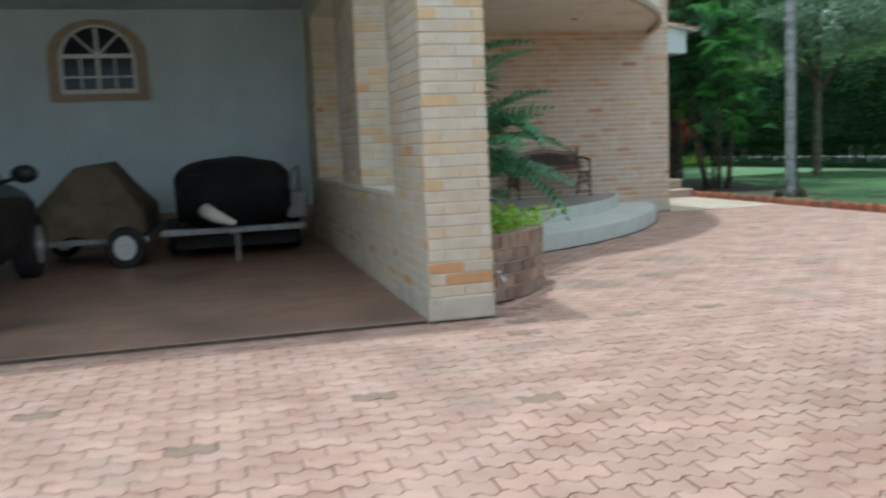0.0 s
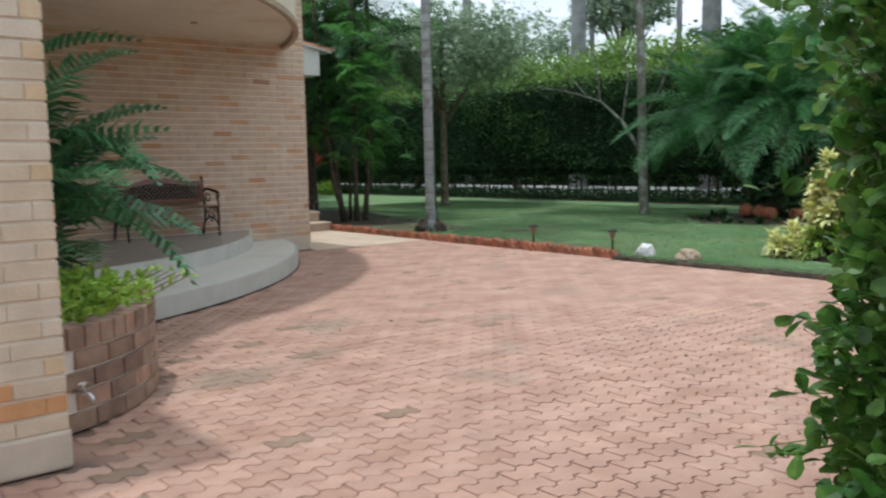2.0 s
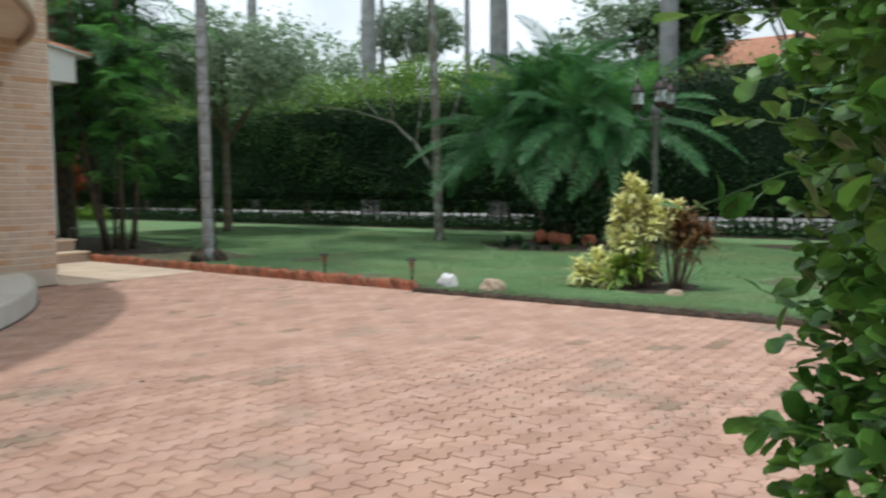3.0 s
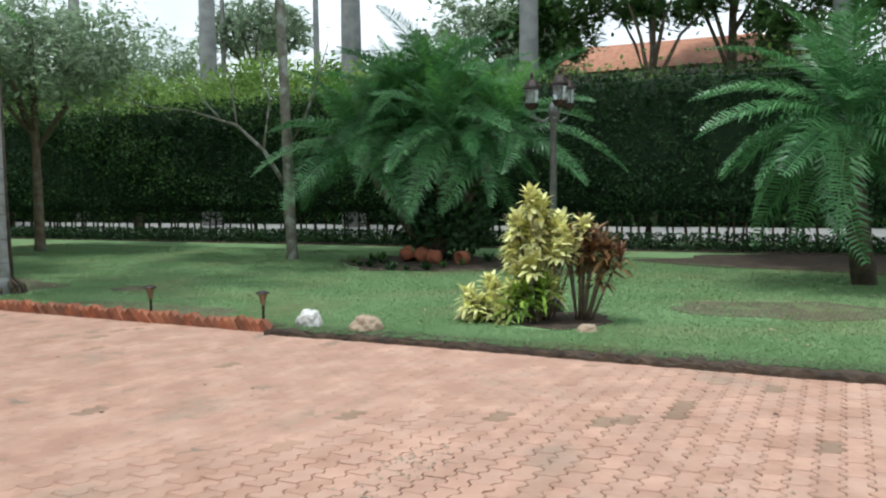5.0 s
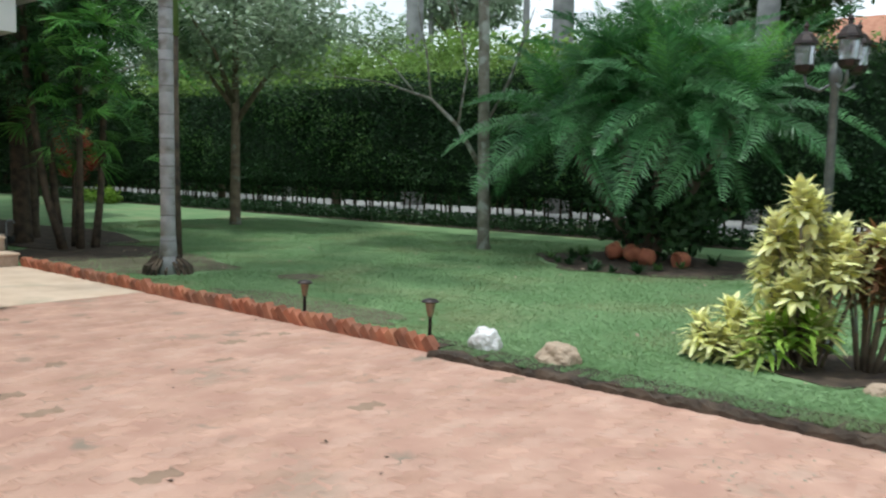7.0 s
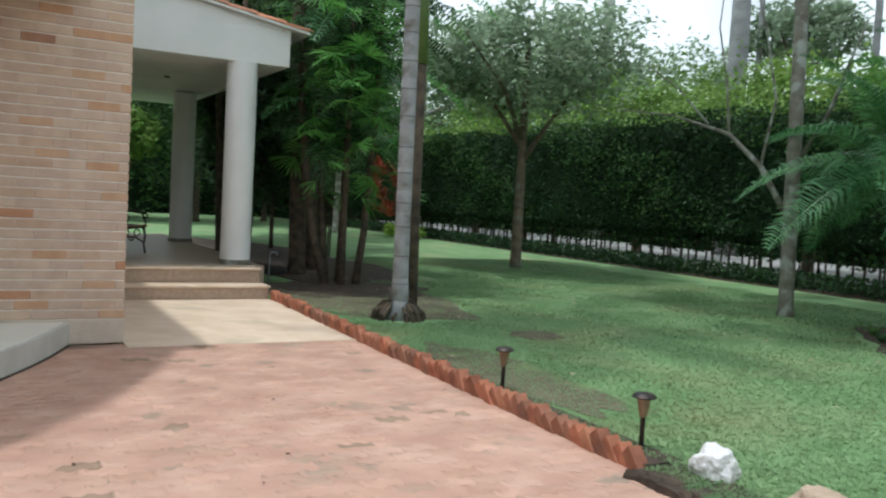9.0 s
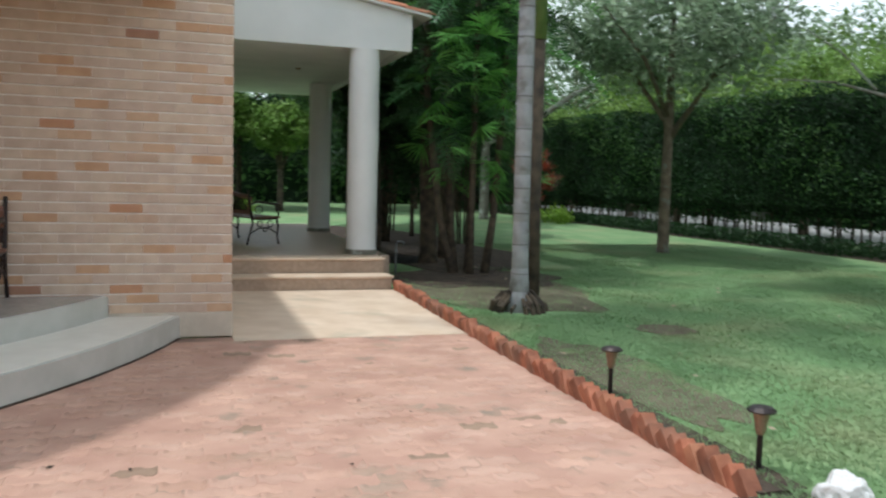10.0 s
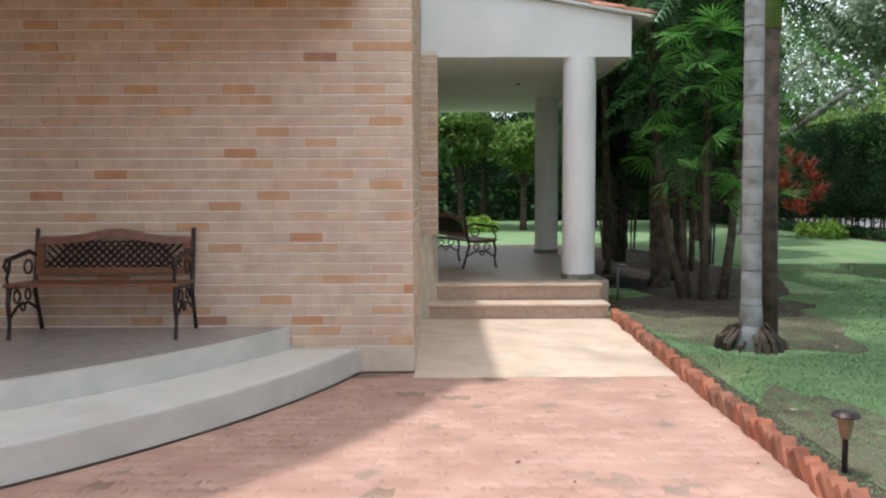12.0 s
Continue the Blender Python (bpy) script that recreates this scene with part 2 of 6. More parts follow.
M = dict(
    wall_brick=material("buff_brick", (0.52, 0.402, 0.312), (0.62, 0.50, 0.402), 7, 0.85, 0.3, 90, BRICK_TINTS, "object"),
    wall_bricks=material("buff_bricks", (0.52, 0.402, 0.312), (0.62, 0.50, 0.402), 7, 0.85, 0.3, 90, BRICK_TINTS, "island"),
    pier_brick=material("cream_brick", (0.57, 0.49, 0.385), (0.66, 0.575, 0.465), 7, 0.85, 0.3, 90, PIER_TINTS, "object"),
    pier_bricks=material("cream_bricks", (0.57, 0.49, 0.385), (0.66, 0.575, 0.465), 7, 0.85, 0.3, 90, PIER_TINTS, "island"),
    gate_brick=material("pink_brick", (0.47, 0.375, 0.335), (0.55, 0.44, 0.395), 9, 0.85, 0.3, 90, GATE_TINTS, "object"),
    gate_bricks=material("pink_bricks", (0.47, 0.375, 0.335), (0.55, 0.44, 0.395), 9, 0.85, 0.3, 90, GATE_TINTS, "island"),
    mortar=material("mortar", (0.75, 0.69, 0.61), (0.83, 0.78, 0.71), 14, 0.95, 0.4, 120),
    pier_mortar=material("cream_mortar", (0.62, 0.55, 0.46), (0.70, 0.63, 0.53), 14, 0.95, 0.4, 120),
    plinth=material("plinth_render", (0.52, 0.45, 0.36), (0.62, 0.54, 0.44), 5, 0.9, 0.4, 60, stain=((0.34, 0.30, 0.23), 0.58, 0.25), big=3),
    paver=material("paver_clay", (0.44, 0.265, 0.198), (0.545, 0.345, 0.263), 3, 0.85, 0.35, 80,
                   ((0, (1, 1, 1)), (0.3, (0.94, 0.92, 0.9)), (0.6, (1.05, 1.02, 1.0)), (0.85, (0.92, 0.88, 0.84)), (0.98, (0.82, 0.80, 0.74))),
                   "object", stain=((0.25, 0.215, 0.155), 0.58, 0.22), big=1.1),
    pavers=material("pavers_clay", (0.44, 0.265, 0.198), (0.545, 0.345, 0.263), 3, 0.85, 0.35, 80,
                    ((0, (1, 1, 1)), (0.3, (0.94, 0.92, 0.9)), (0.6, (1.05, 1.02, 1.0)), (0.85, (0.92, 0.88, 0.84)), (0.97, (0.60, 0.64, 0.58))),
                    "island", stain=((0.25, 0.215, 0.155), 0.58, 0.22), big=1.1),
    joint_filled=material("filled_joint", (0.42, 0.24, 0.18), (0.52, 0.32, 0.24), 3, 0.95, 0.4, 90, stain=((0.26, 0.2, 0.15), 0.6, 0.1), big=2.5),
    joint=material("joint_sand", (0.17, 0.11, 0.085), (0.42, 0.26, 0.19), 2.2, 0.95, 0.4, 90),
    walk=material("walk_concrete", (0.60, 0.45, 0.325), (0.70, 0.55, 0.42), 3, 0.85, 0.25, 70, stain=((0.42, 0.35, 0.25), 0.55, 0.25), big=1.6),
    # Risers darker and treads paler: the light's fall is put into their colours.
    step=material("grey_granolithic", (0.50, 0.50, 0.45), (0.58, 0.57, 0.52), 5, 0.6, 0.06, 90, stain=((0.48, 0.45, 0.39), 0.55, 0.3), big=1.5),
    tread=material("lit_tread", (0.72, 0.69, 0.61), (0.78, 0.75, 0.67), 5, 0.5, 0.06, 90, stain=((0.56, 0.52, 0.45), 0.55, 0.3), big=1.5),
    tile=material("polished_tile", (0.36, 0.34, 0.31), (0.43, 0.40, 0.37), 18, 0.22, 0.03, 80, stain=((0.24, 0.2, 0.17), 0.6, 0.2), big=1.0),
    porch=material("porch_floor", (0.36, 0.27, 0.20), (0.45, 0.34, 0.26), 20, 0.35, 0.05, 80, stain=((0.28, 0.2, 0.15), 0.6, 0.2), big=1.0),
    garage_floor=material("garage_floor", (0.27, 0.165, 0.115), (0.36, 0.225, 0.16), 4, 0.45, 0.1, 60, stain=((0.12, 0.08, 0.06), 0.52, 0.2), big=1.0),
    white=material("white_paint", (0.74, 0.75, 0.74), (0.8, 0.8, 0.79), 2, 0.75, 0.08, 50, stain=((0.62, 0.62, 0.6), 0.6, 0.3), big=0.8),
    garage_wall=material("grey_white_paint", (0.56, 0.63, 0.66), (0.63, 0.70, 0.73), 2, 0.8, 0.08, 50),
    cream=material("cream_paint", (0.70, 0.62, 0.50), (0.76, 0.68, 0.56), 2.5, 0.8, 0.1, 50, stain=((0.58, 0.42, 0.30), 0.58, 0.25), big=1.2),
    surround=material("stone_surround", (0.36, 0.28, 0.20), (0.44, 0.35, 0.25), 12, 0.8, 0.3, 60),
    roof_tile=material("terracotta_tile", (0.45, 0.18, 0.10), (0.58, 0.27, 0.16), 6, 0.8, 0.3, 40, (), "island"),
    # Terracotta darkened to carry the pots' shade under the palm.
    clay=material("terracotta", (0.26, 0.085, 0.045), (0.38, 0.14, 0.07), 10, 0.85, 0.3, 50, stain=((0.22, 0.1, 0.06), 0.55, 0.2), big=4),
    curb_brick=material("red_clay_brick", (0.25, 0.09, 0.05), (0.40, 0.165, 0.095), 9, 0.9, 0.4, 70,
                        ((0, (1, 1, 1)), (0.35, (1.15, 1.05, 1.0)), (0.6, (0.72, 0.70, 0.68)), (0.85, (1.2, 1.3, 1.25))), "object", stain=((0.16, 0.10, 0.07), 0.5, 0.25), big=3.0),
    planter_brick=material("brown_clinker", (0.24, 0.16, 0.12), (0.38, 0.26, 0.19), 9, 0.85, 0.4, 60,
                           ((0, (1, 1, 1)), (0.4, (0.8, 0.78, 0.78)), (0.65, (1.25, 1.15, 1.1)), (0.85, (0.65, 0.6, 0.58))), "object"),
    # Soil tone includes the shade of gaps and overhanging plants.
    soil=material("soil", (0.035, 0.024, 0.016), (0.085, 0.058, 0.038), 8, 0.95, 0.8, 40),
    lawn=material("lawn_turf", (0.15, 0.265, 0.105), (0.21, 0.325, 0.145), 1.4, 0.95, 0.3, 60, stain=((0.28, 0.29, 0.15), 0.5, 0.3), big=0.7),
    worn=material("worn_lawn", (0.10, 0.085, 0.05), (0.15, 0.13, 0.08), 4, 0.95, 0.7, 40, stain=((0.17, 0.22, 0.09), 0.56, 0.12), big=2.0),
    grass=material("grass_blades", (0.18, 0.295, 0.125), (0.25, 0.37, 0.18), 0.9, 0.7, 0, 10, (), "island", leaf=0.5, spread=(0.9, 1.08), stain=((0.27, 0.29, 0.14), 0.5, 0.25), big=0.75),
    bark_grey=material("palm_bark_grey", (0.28, 0.285, 0.29), (0.38, 0.38, 0.385), 7, 0.9, 0.5, 40, stain=((0.16, 0.15, 0.13), 0.55, 0.15), big=5),
    bark_far=material("far_palm_bark", (0.20, 0.20, 0.20), (0.30, 0.30, 0.295), 3, 0.95, 0.5, 20),
    ring=material("ring_scar", (0.13, 0.125, 0.12), (0.2, 0.195, 0.19), 20, 0.95, 0.3, 60),
    bark_dark=material("dark_bark", (0.045, 0.036, 0.027), (0.12, 0.09, 0.06), 9, 0.95, 0.8, 40),
    bark_brown=material("brown_bark", (0.13, 0.10, 0.07), (0.22, 0.17, 0.12), 9, 0.95, 0.7, 40, stain=((0.22, 0.24, 0.2), 0.58, 0.1), big=6),
    bark_lichen=material("lichen_bark", (0.13, 0.12, 0.09), (0.24, 0.23, 0.19), 6, 0.95, 0.6, 35, stain=((0.33, 0.35, 0.31), 0.52, 0.1), big=5),
    shaft=material("green_crownshaft", (0.10, 0.16, 0.04), (0.18, 0.24, 0.07), 4, 0.5, 0.1, 30),
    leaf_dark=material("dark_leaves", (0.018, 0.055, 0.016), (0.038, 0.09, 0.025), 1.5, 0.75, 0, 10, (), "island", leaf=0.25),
    # Near-black green: the shade inside dense foliage is put into the colour.
    leaf_core_shade=material("shaded_foliage", (0.008, 0.022, 0.008), (0.018, 0.04, 0.014), 3, 0.95, 0.6, 12),
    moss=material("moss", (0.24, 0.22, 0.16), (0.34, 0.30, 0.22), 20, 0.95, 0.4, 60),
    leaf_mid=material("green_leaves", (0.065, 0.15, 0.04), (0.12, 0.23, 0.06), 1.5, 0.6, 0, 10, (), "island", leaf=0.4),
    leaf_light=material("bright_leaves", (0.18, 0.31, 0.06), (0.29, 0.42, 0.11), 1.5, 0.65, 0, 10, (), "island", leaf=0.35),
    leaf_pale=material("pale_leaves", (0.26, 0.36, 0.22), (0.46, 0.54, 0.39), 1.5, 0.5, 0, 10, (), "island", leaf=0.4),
    frond=material("palm_fronds", (0.055, 0.175, 0.055), (0.14, 0.31, 0.12), 1.5, 0.34, 0, 10, (), "island", leaf=0.25),
    frond_light=material("bright_palm_fronds", (0.10, 0.30, 0.055), (0.20, 0.44, 0.10), 1.5, 0.45, 0, 10, (), "island", leaf=0.35),
    frond_dark=material("porch_palm_fronds", (0.05, 0.15, 0.06), (0.11, 0.25, 0.11), 1.5, 0.28, 0, 10, (), "island", leaf=0.25),
    shrub=material("shrub_leaves", (0.045, 0.13, 0.022), (0.14, 0.28, 0.05), 5, 0.38, 0, 10, (), "island", leaf=0.45),
    lime=material("lime_leaves", (0.22, 0.38, 0.04), (0.36, 0.52, 0.08), 8, 0.5, 0, 10, (), "island", leaf=0.35),
    yellow=material("yellow_croton", (0.78, 0.77, 0.30), (0.90, 0.89, 0.52), 9, 0.5, 0, 10, (), "island", leaf=0.3),
    rust=material("rust_croton", (0.16, 0.06, 0.03), (0.34, 0.20, 0.08), 2.5, 0.45, 0, 10, (), "island", leaf=0.3),
    red=material("red_cordyline", (0.32, 0.05, 0.03), (0.46, 0.13, 0.07), 3, 0.45, 0, 10, (), "island", leaf=0.3),
    iron=material("black_iron", (0.025, 0.02, 0.02), (0.05, 0.035, 0.03), 20, 0.45, 0.2, 60, metal=0.6),
    wood=material("dark_wood", (0.14, 0.055, 0.03), (0.22, 0.09, 0.05), 20, 0.45, 0.2, 60, coat=0.2),
    brass=material("aged_copper", (0.24, 0.17, 0.11), (0.34, 0.25, 0.16), 20, 0.5, 0.1, 60, metal=0.5),
    post=material("grey_green_metal", (0.10, 0.11, 0.11), (0.15, 0.16, 0.155), 20, 0.5, 0.2, 60, metal=0.5),
    chrome=material("chrome", (0.6, 0.6, 0.6), (0.7, 0.7, 0.7), 20, 0.2, 0, 60, metal=1.0),
    stone_white=material("white_quartz", (0.60, 0.58, 0.56), (0.80, 0.79, 0.78), 12, 0.8, 0.9, 35, stain=((0.32, 0.26, 0.20), 0.54, 0.12), big=9),
    stone_tan=material("tan_boulder", (0.38, 0.28, 0.20), (0.48, 0.37, 0.27), 6, 0.85, 0.5, 20, stain=((0.2, 0.14, 0.09), 0.58, 0.1), big=6),
    road=material("pale_road", (0.34, 0.33, 0.32), (0.42, 0.41, 0.40), 1.5, 0.9, 0.2, 20),
    car_paint=material("dark_car_paint", (0.012, 0.013, 0.015), (0.017, 0.018, 0.02), 3, 0.4, 0, 10, metal=0.0, spec=0.3, coat=0.15),
    rubber=material("rubber", (0.02, 0.02, 0.02), (0.035, 0.035, 0.035), 20, 0.85, 0.2, 60),
    rim=material("white_rim", (0.55, 0.56, 0.58), (0.62, 0.63, 0.65), 20, 0.4, 0, 60, metal=0.3),
    canvas=material("tan_canvas", (0.11, 0.09, 0.06), (0.17, 0.135, 0.09), 5, 0.9, 0.5, 14),
    cover=material("black_cover", (0.003, 0.003, 0.004), (0.007, 0.007, 0.008), 5, 0.9, 0.4, 12),
    hull=material("white_hull", (0.7, 0.68, 0.6), (0.78, 0.75, 0.68), 5, 0.35, 0, 12),
    galv=material("galvanised_steel", (0.22, 0.23, 0.24), (0.32, 0.33, 0.34), 14, 0.5, 0.1, 40, metal=0.7),
)
glass = bpy.data.materials.new("window_glass")
glass.use_nodes = True
gp = glass.node_tree.nodes["Principled BSDF"]
gp.inputs["Base Color"].default_value = (0.02, 0.025, 0.03, 1)
gp.inputs["Roughness"].default_value = 0.12
gp.inputs["Specular IOR Level"].default_value = 0.2
M["glass"] = glass
lantern_glass = bpy.data.materials.new("lantern_glass")
lantern_glass.use_nodes = True
gp = lantern_glass.node_tree.nodes["Principled BSDF"]
gp.inputs["Base Color"].default_value = (0.75, 0.78, 0.8, 1)
gp.inputs["Roughness"].default_value = 0.15
gp.inputs["Transmission Weight"].default_value = 0.92
M["lantern_glass"] = lantern_glass


# ---- building blocks ----
def raw(name, verts, faces, mat, parent=None, label="", smooth=False, kind=""):
    me = bpy.data.meshes.new(name)
    me.from_pydata([tuple(v) for v in verts], [], [tuple(f) for f in faces])
    me.materials.append(M[mat])
    if smooth:
        me.shade_smooth()
    ob = new(name, me)
    ob.parent = parent
    return tagged(ob, label, kind=kind)


def part(name, bm, mat, parent=None, label="", smooth=False, kind=""):
    me = bpy.data.meshes.new(name)
    bm.to_mesh(me)
    bm.free()
    me.materials.append(M[mat])
    if smooth:
        me.shade_smooth()
    ob = new(name, me)
    ob.parent = parent
    return tagged(ob, label, kind=kind)


def quads(name, q, mat, parent=None, label="", kind=""):
    """One mesh from an (n, 4, 3) array of loose quads."""
    q = np.asarray(q, dtype=np.float32)
    n = len(q)
    me = bpy.data.meshes.new(name)
    me.vertices.add(n * 4)
    me.vertices.foreach_set("co", q.reshape(-1))
    me.loops.add(n * 4)
    me.loops.foreach_set("vertex_index", np.arange(n * 4, dtype=np.int32))
    me.polygons.add(n)
    me.polygons.foreach_set("loop_start", np.arange(0, n * 4, 4, dtype=np.int32))
    me.update(calc_edges=True)
    me.materials.append(M[mat])
    ob = new(name, me)
    ob.parent = parent
    return tagged(ob, label, kind=kind)


def thing(name, x, y, z, label, category, group="", rz=0.0):
    e = new(name)
    e.matrix_world = pose(x, y, z, 0, 0, rz)
    e.empty_display_size = 0.1
    return tagged(e, label, category, group)


def box_bm(x0, y0, z0, x1, y1, z1, bevel=0.0, bm=None):
    bm = bm or bmesh.new()
    r = bmesh.ops.create_cube(bm, size=1)
    for v in r["verts"]:
        v.co = Vector((x0 + (v.co.x + 0.5) * (x1 - x0), y0 + (v.co.y + 0.5) * (y1 - y0), z0 + (v.co.z + 0.5) * (z1 - z0)))
    if bevel:
        es = {e for v in r["verts"] for e in v.link_edges}
        bmesh.ops.bevel(bm, geom=list(es), offset=bevel, segments=2, affect="EDGES", profile=0.5)
    return bm


def lathe(profile, seg=16, at=(0, 0, 0), bm=None):
    """Turned shape: (radius, height) pairs from bottom to top."""
    bm = bm or bmesh.new()
    rings = []
    for r, z in profile:
        rings.append([bm.verts.new((at[0] + r * math.cos(2 * math.pi * i / seg), at[1] + r * math.sin(2 * math.pi * i / seg), at[2] + z))
                      for i in range(seg)])
    for a, b in zip(rings, rings[1:]):
        for i in range(seg):
            bm.faces.new((a[i], a[(i + 1) % seg], b[(i + 1) % seg], b[i]))
    bm.faces.new(rings[-1])
    bm.faces.new(rings[0][::-1])
    return bm


def tube(points, radii, seg=8, bm=None, jitter=0.0, rng=None):
    """A round limb through the points."""
    bm = bm or bmesh.new()
    pts = [Vector(p) for p in points]
    if isinstance(radii, (int, float)):
        radii = [radii] * len(pts)
    rings = []
    for i, p in enumerate(pts):
        d = (pts[min(i + 1, len(pts) - 1)] - pts[max(i - 1, 0)]).normalized()
        u = d.cross(Vector((0, 0, 1)) if abs(d.z) < 0.9 else Vector((1, 0, 0))).normalized()
        w = d.cross(u)
        ring = []
        for k in range(seg):
            a = 2 * math.pi * k / seg
            r = radii[i] * (1 + (rng.uniform(-jitter, jitter) if rng else 0))
            ring.append(bm.verts.new(p + (u * math.cos(a) + w * math.sin(a)) * r))
        rings.append(ring)
    for a, b in zip(rings, rings[1:]):
        for i in range(seg):
            bm.faces.new((a[i], a[(i + 1) % seg], b[(i + 1) % seg], b[i]))
    bm.faces.new(rings[-1])
    bm.faces.new(rings[0][::-1])
    bmesh.ops.recalc_face_normals(bm, faces=bm.faces)
    return bm


def prism(outline, z0, z1, bm=None, bevel=0.0):
    """A slab over a plan outline (counter-clockwise)."""
    bm = bm or bmesh.new()
    lo = [bm.verts.new((x, y, z0)) for x, y in outline]
    hi = [bm.verts.new((x, y, z1)) for x, y in outline]
    top = bm.faces.new(hi)
    bm.faces.new(lo[::-1])
    n = len(outline)
    for i in range(n):
        bm.faces.new((lo[i], lo[(i + 1) % n], hi[(i + 1) % n], hi[i]))
    if bevel:
        bmesh.ops.bevel(bm, geom=list(top.edges), offset=bevel, segments=3, affect="EDGES", profile=0.5)
    bmesh.ops.recalc_face_normals(bm, faces=bm.faces)
    return bm


def arc(cx, cy, r, a0, a1, n=32):
    return [(cx + r * math.cos(radians(a0 + (a1 - a0) * i / n)), cy + r * math.sin(radians(a0 + (a1 - a0) * i / n))) for i in range(n + 1)]


def blob(cx, cy, r, n=34, seed=1, ey=1.0):
    """Uneven plan outline."""
    rr_ = random.Random(seed)
    k = [rr_.uniform(0, 6.28) for _ in range(3)]
    return [(cx + r * (1 + 0.10 * math.sin(2 * a + k[0]) + 0.08 * math.sin(5 * a + k[1]) + 0.05 * math.sin(9 * a + k[2])) * math.cos(a),
             cy + ey * r * (1 + 0.10 * math.sin(2 * a + k[0]) + 0.08 * math.sin(5 * a + k[1]) + 0.05 * math.sin(9 * a + k[2])) * math.sin(a))
            for a in (2 * math.pi * i / n for i in range(n))]


# ---- brickwork: pieces collected here, laid at the end of the file ----
COURSE, BRICK, JOINT, SIDE_JOINT = 0.079, 0.241, 0.011, 0.002
LAID = []


def brick_mesh(name, w, h, d, mat):
    e, c = w / 2, h / 2
    b = 0.004
    v = [(-e, 0, -c), (e, 0, -c), (e, 0, c), (-e, 0, c), (-e, -d + b, -c), (e, -d + b, -c), (e, -d + b, c), (-e, -d + b, c),
         (-e + b / 3, -d, -c + b), (e - b / 3, -d, -c + b), (e - b / 3, -d, c - b), (-e + b / 3, -d, c - b)]
    f = [(8, 9, 10, 11), (4, 5, 9, 8), (5, 6, 10, 9), (6, 7, 11, 10), (7, 4, 8, 11), (0, 1, 5, 4), (1, 2, 6, 5), (2, 3, 7, 6), (3, 0, 4, 7)]
    return v, f


def brick_face(u0, u1, z0, z1, at, parent, mats, near=None, holes=(), depth=0.007, first=0.0, side=SIDE_JOINT):
    """Running bond on a flat face. at(u) gives the plan point and the angle of the face."""
    rows = int((z1 - z0) / COURSE)
    step = BRICK + side
    for r in range(rows):
        z = z0 + (r + 0.5) * COURSE
        u = u0 - (step / 2 if r % 2 else 0) + first
        while u < u1 - 0.01:
            a, b = max(u, u0), min(u + BRICK, u1)
            u += step
            if b - a < 0.03 or any(h[0] < (a + b) / 2 < h[1] and h[2] < z < h[3] for h in holes):
                continue
            LAID.append((parent, mats, (*at((a + b) / 2), z), round(b - a, 3), depth, near(*at((a + b) / 2)[:2], z) if near else 1e9))


def lay_bricks():
    groups = {}
    for p, mats, place, w, d, dist in LAID:
        groups.setdefault((p, mats), []).append((dist, place, w, d))
    rng = random.Random(5)
    for (p, mats), items in groups.items():
        items.sort(key=lambda t: t[0])
        shared = {}
        allv, allf = [], []
        for i, (dist, (x, y, ang, z), w, d) in enumerate(items):
            proud = rng.uniform(-0.002, 0.002)
            m = pose(x, y, z, rng.uniform(-0.3, 0.3), rng.uniform(-0.25, 0.25), ang) @ pose(0, -proud, 0)
            v, f = brick_mesh("brick", w, COURSE - JOINT, d, mats[0])
            if dist < 1e8 and i < 300:
                if w not in shared:
                    me = bpy.data.meshes.new("brick")
                    me.from_pydata(v, [], f)
                    me.materials.append(M[mats[0]])
                    shared[w] = me
                ob = new("brick", shared[w])
                ob.matrix_world = m
                ob.parent = p
            else:
                k = len(allv)
                allv += [m @ Vector(q) for q in v]
                allf += [tuple(j + k for j in q) for q in f]
        if allv:
            raw("brickwork", allv, allf, mats[1], p, kind="stuff")


def facing(x0, y0, ang):
    """Face through (x0, y0): u runs along ang, bricks look to the right of u."""
    c, s = math.cos(radians(ang)), math.sin(radians(ang))
    return lambda u: (x0 + u * c, y0 + u * s, ang)


WB, PB = ("wall_brick", "wall_bricks"), ("pier_brick", "pier_bricks")

# ---- ground, paving, lawn ----
g = bmesh.new()
R = [-400, -120, -60, -30, -20, -14, -10, -7, -4, -2, -1, 0, 1, 1.9, 2.12, 2.3, 3, 4, 5, 6, 7, 8, 9, 10, 11, 12, 14, 18, 24, 40, 80, 160, 400]
C = [-400, -120, -60, -30, -20, -14, -12, -10, -9, -8, -7, -6, -5, -4, -3, -2, -1, 0, 1, 2, 3, 4, 5, 6, 8, 10, 12, 15, 20, 30, 50, 100, 400]


def lawn_z(x, y):
    if x < 2.11:
        return -0.05 if y < 10.4 else 0.03
    return 0.035


grid = [[g.verts.new((x, y, lawn_z(x, y))) for y in C] for x in R]
for i in range(len(R) - 1):
    for j in range(len(C) - 1):
        g.faces.new((grid[i][j], grid[i + 1][j], grid[i + 1][j + 1], grid[i][j + 1]))
ground = part("ground", g, "lawn", smooth=True, kind="structure")
tagged(ground, "sunlit green lawn with worn patches", "lawn")

paving = part("paving", box_bm(-16, -22, -0.2, 1.99, 0.0, -0.008), "joint", kind="structure")
tagged(paving, "salmon clay interlocking pavers with dark joints and mossy stains", "paving")
fill_in = [(-3.0, -4.5), (-2.1, -4.8), (-1.3, -5.3), (-0.7, -5.9), (0.4, -6.6), (1.98, -7.3), (1.98, -0.2), (-0.9, -0.2)]
fill_out = [(-3.9, -5.2), (-2.7, -6.1), (-1.8, -6.9), (-1.0, -7.6), (0.4, -8.4), (1.98, -9.2), (1.981, -0.199), (-0.91, -0.199)]
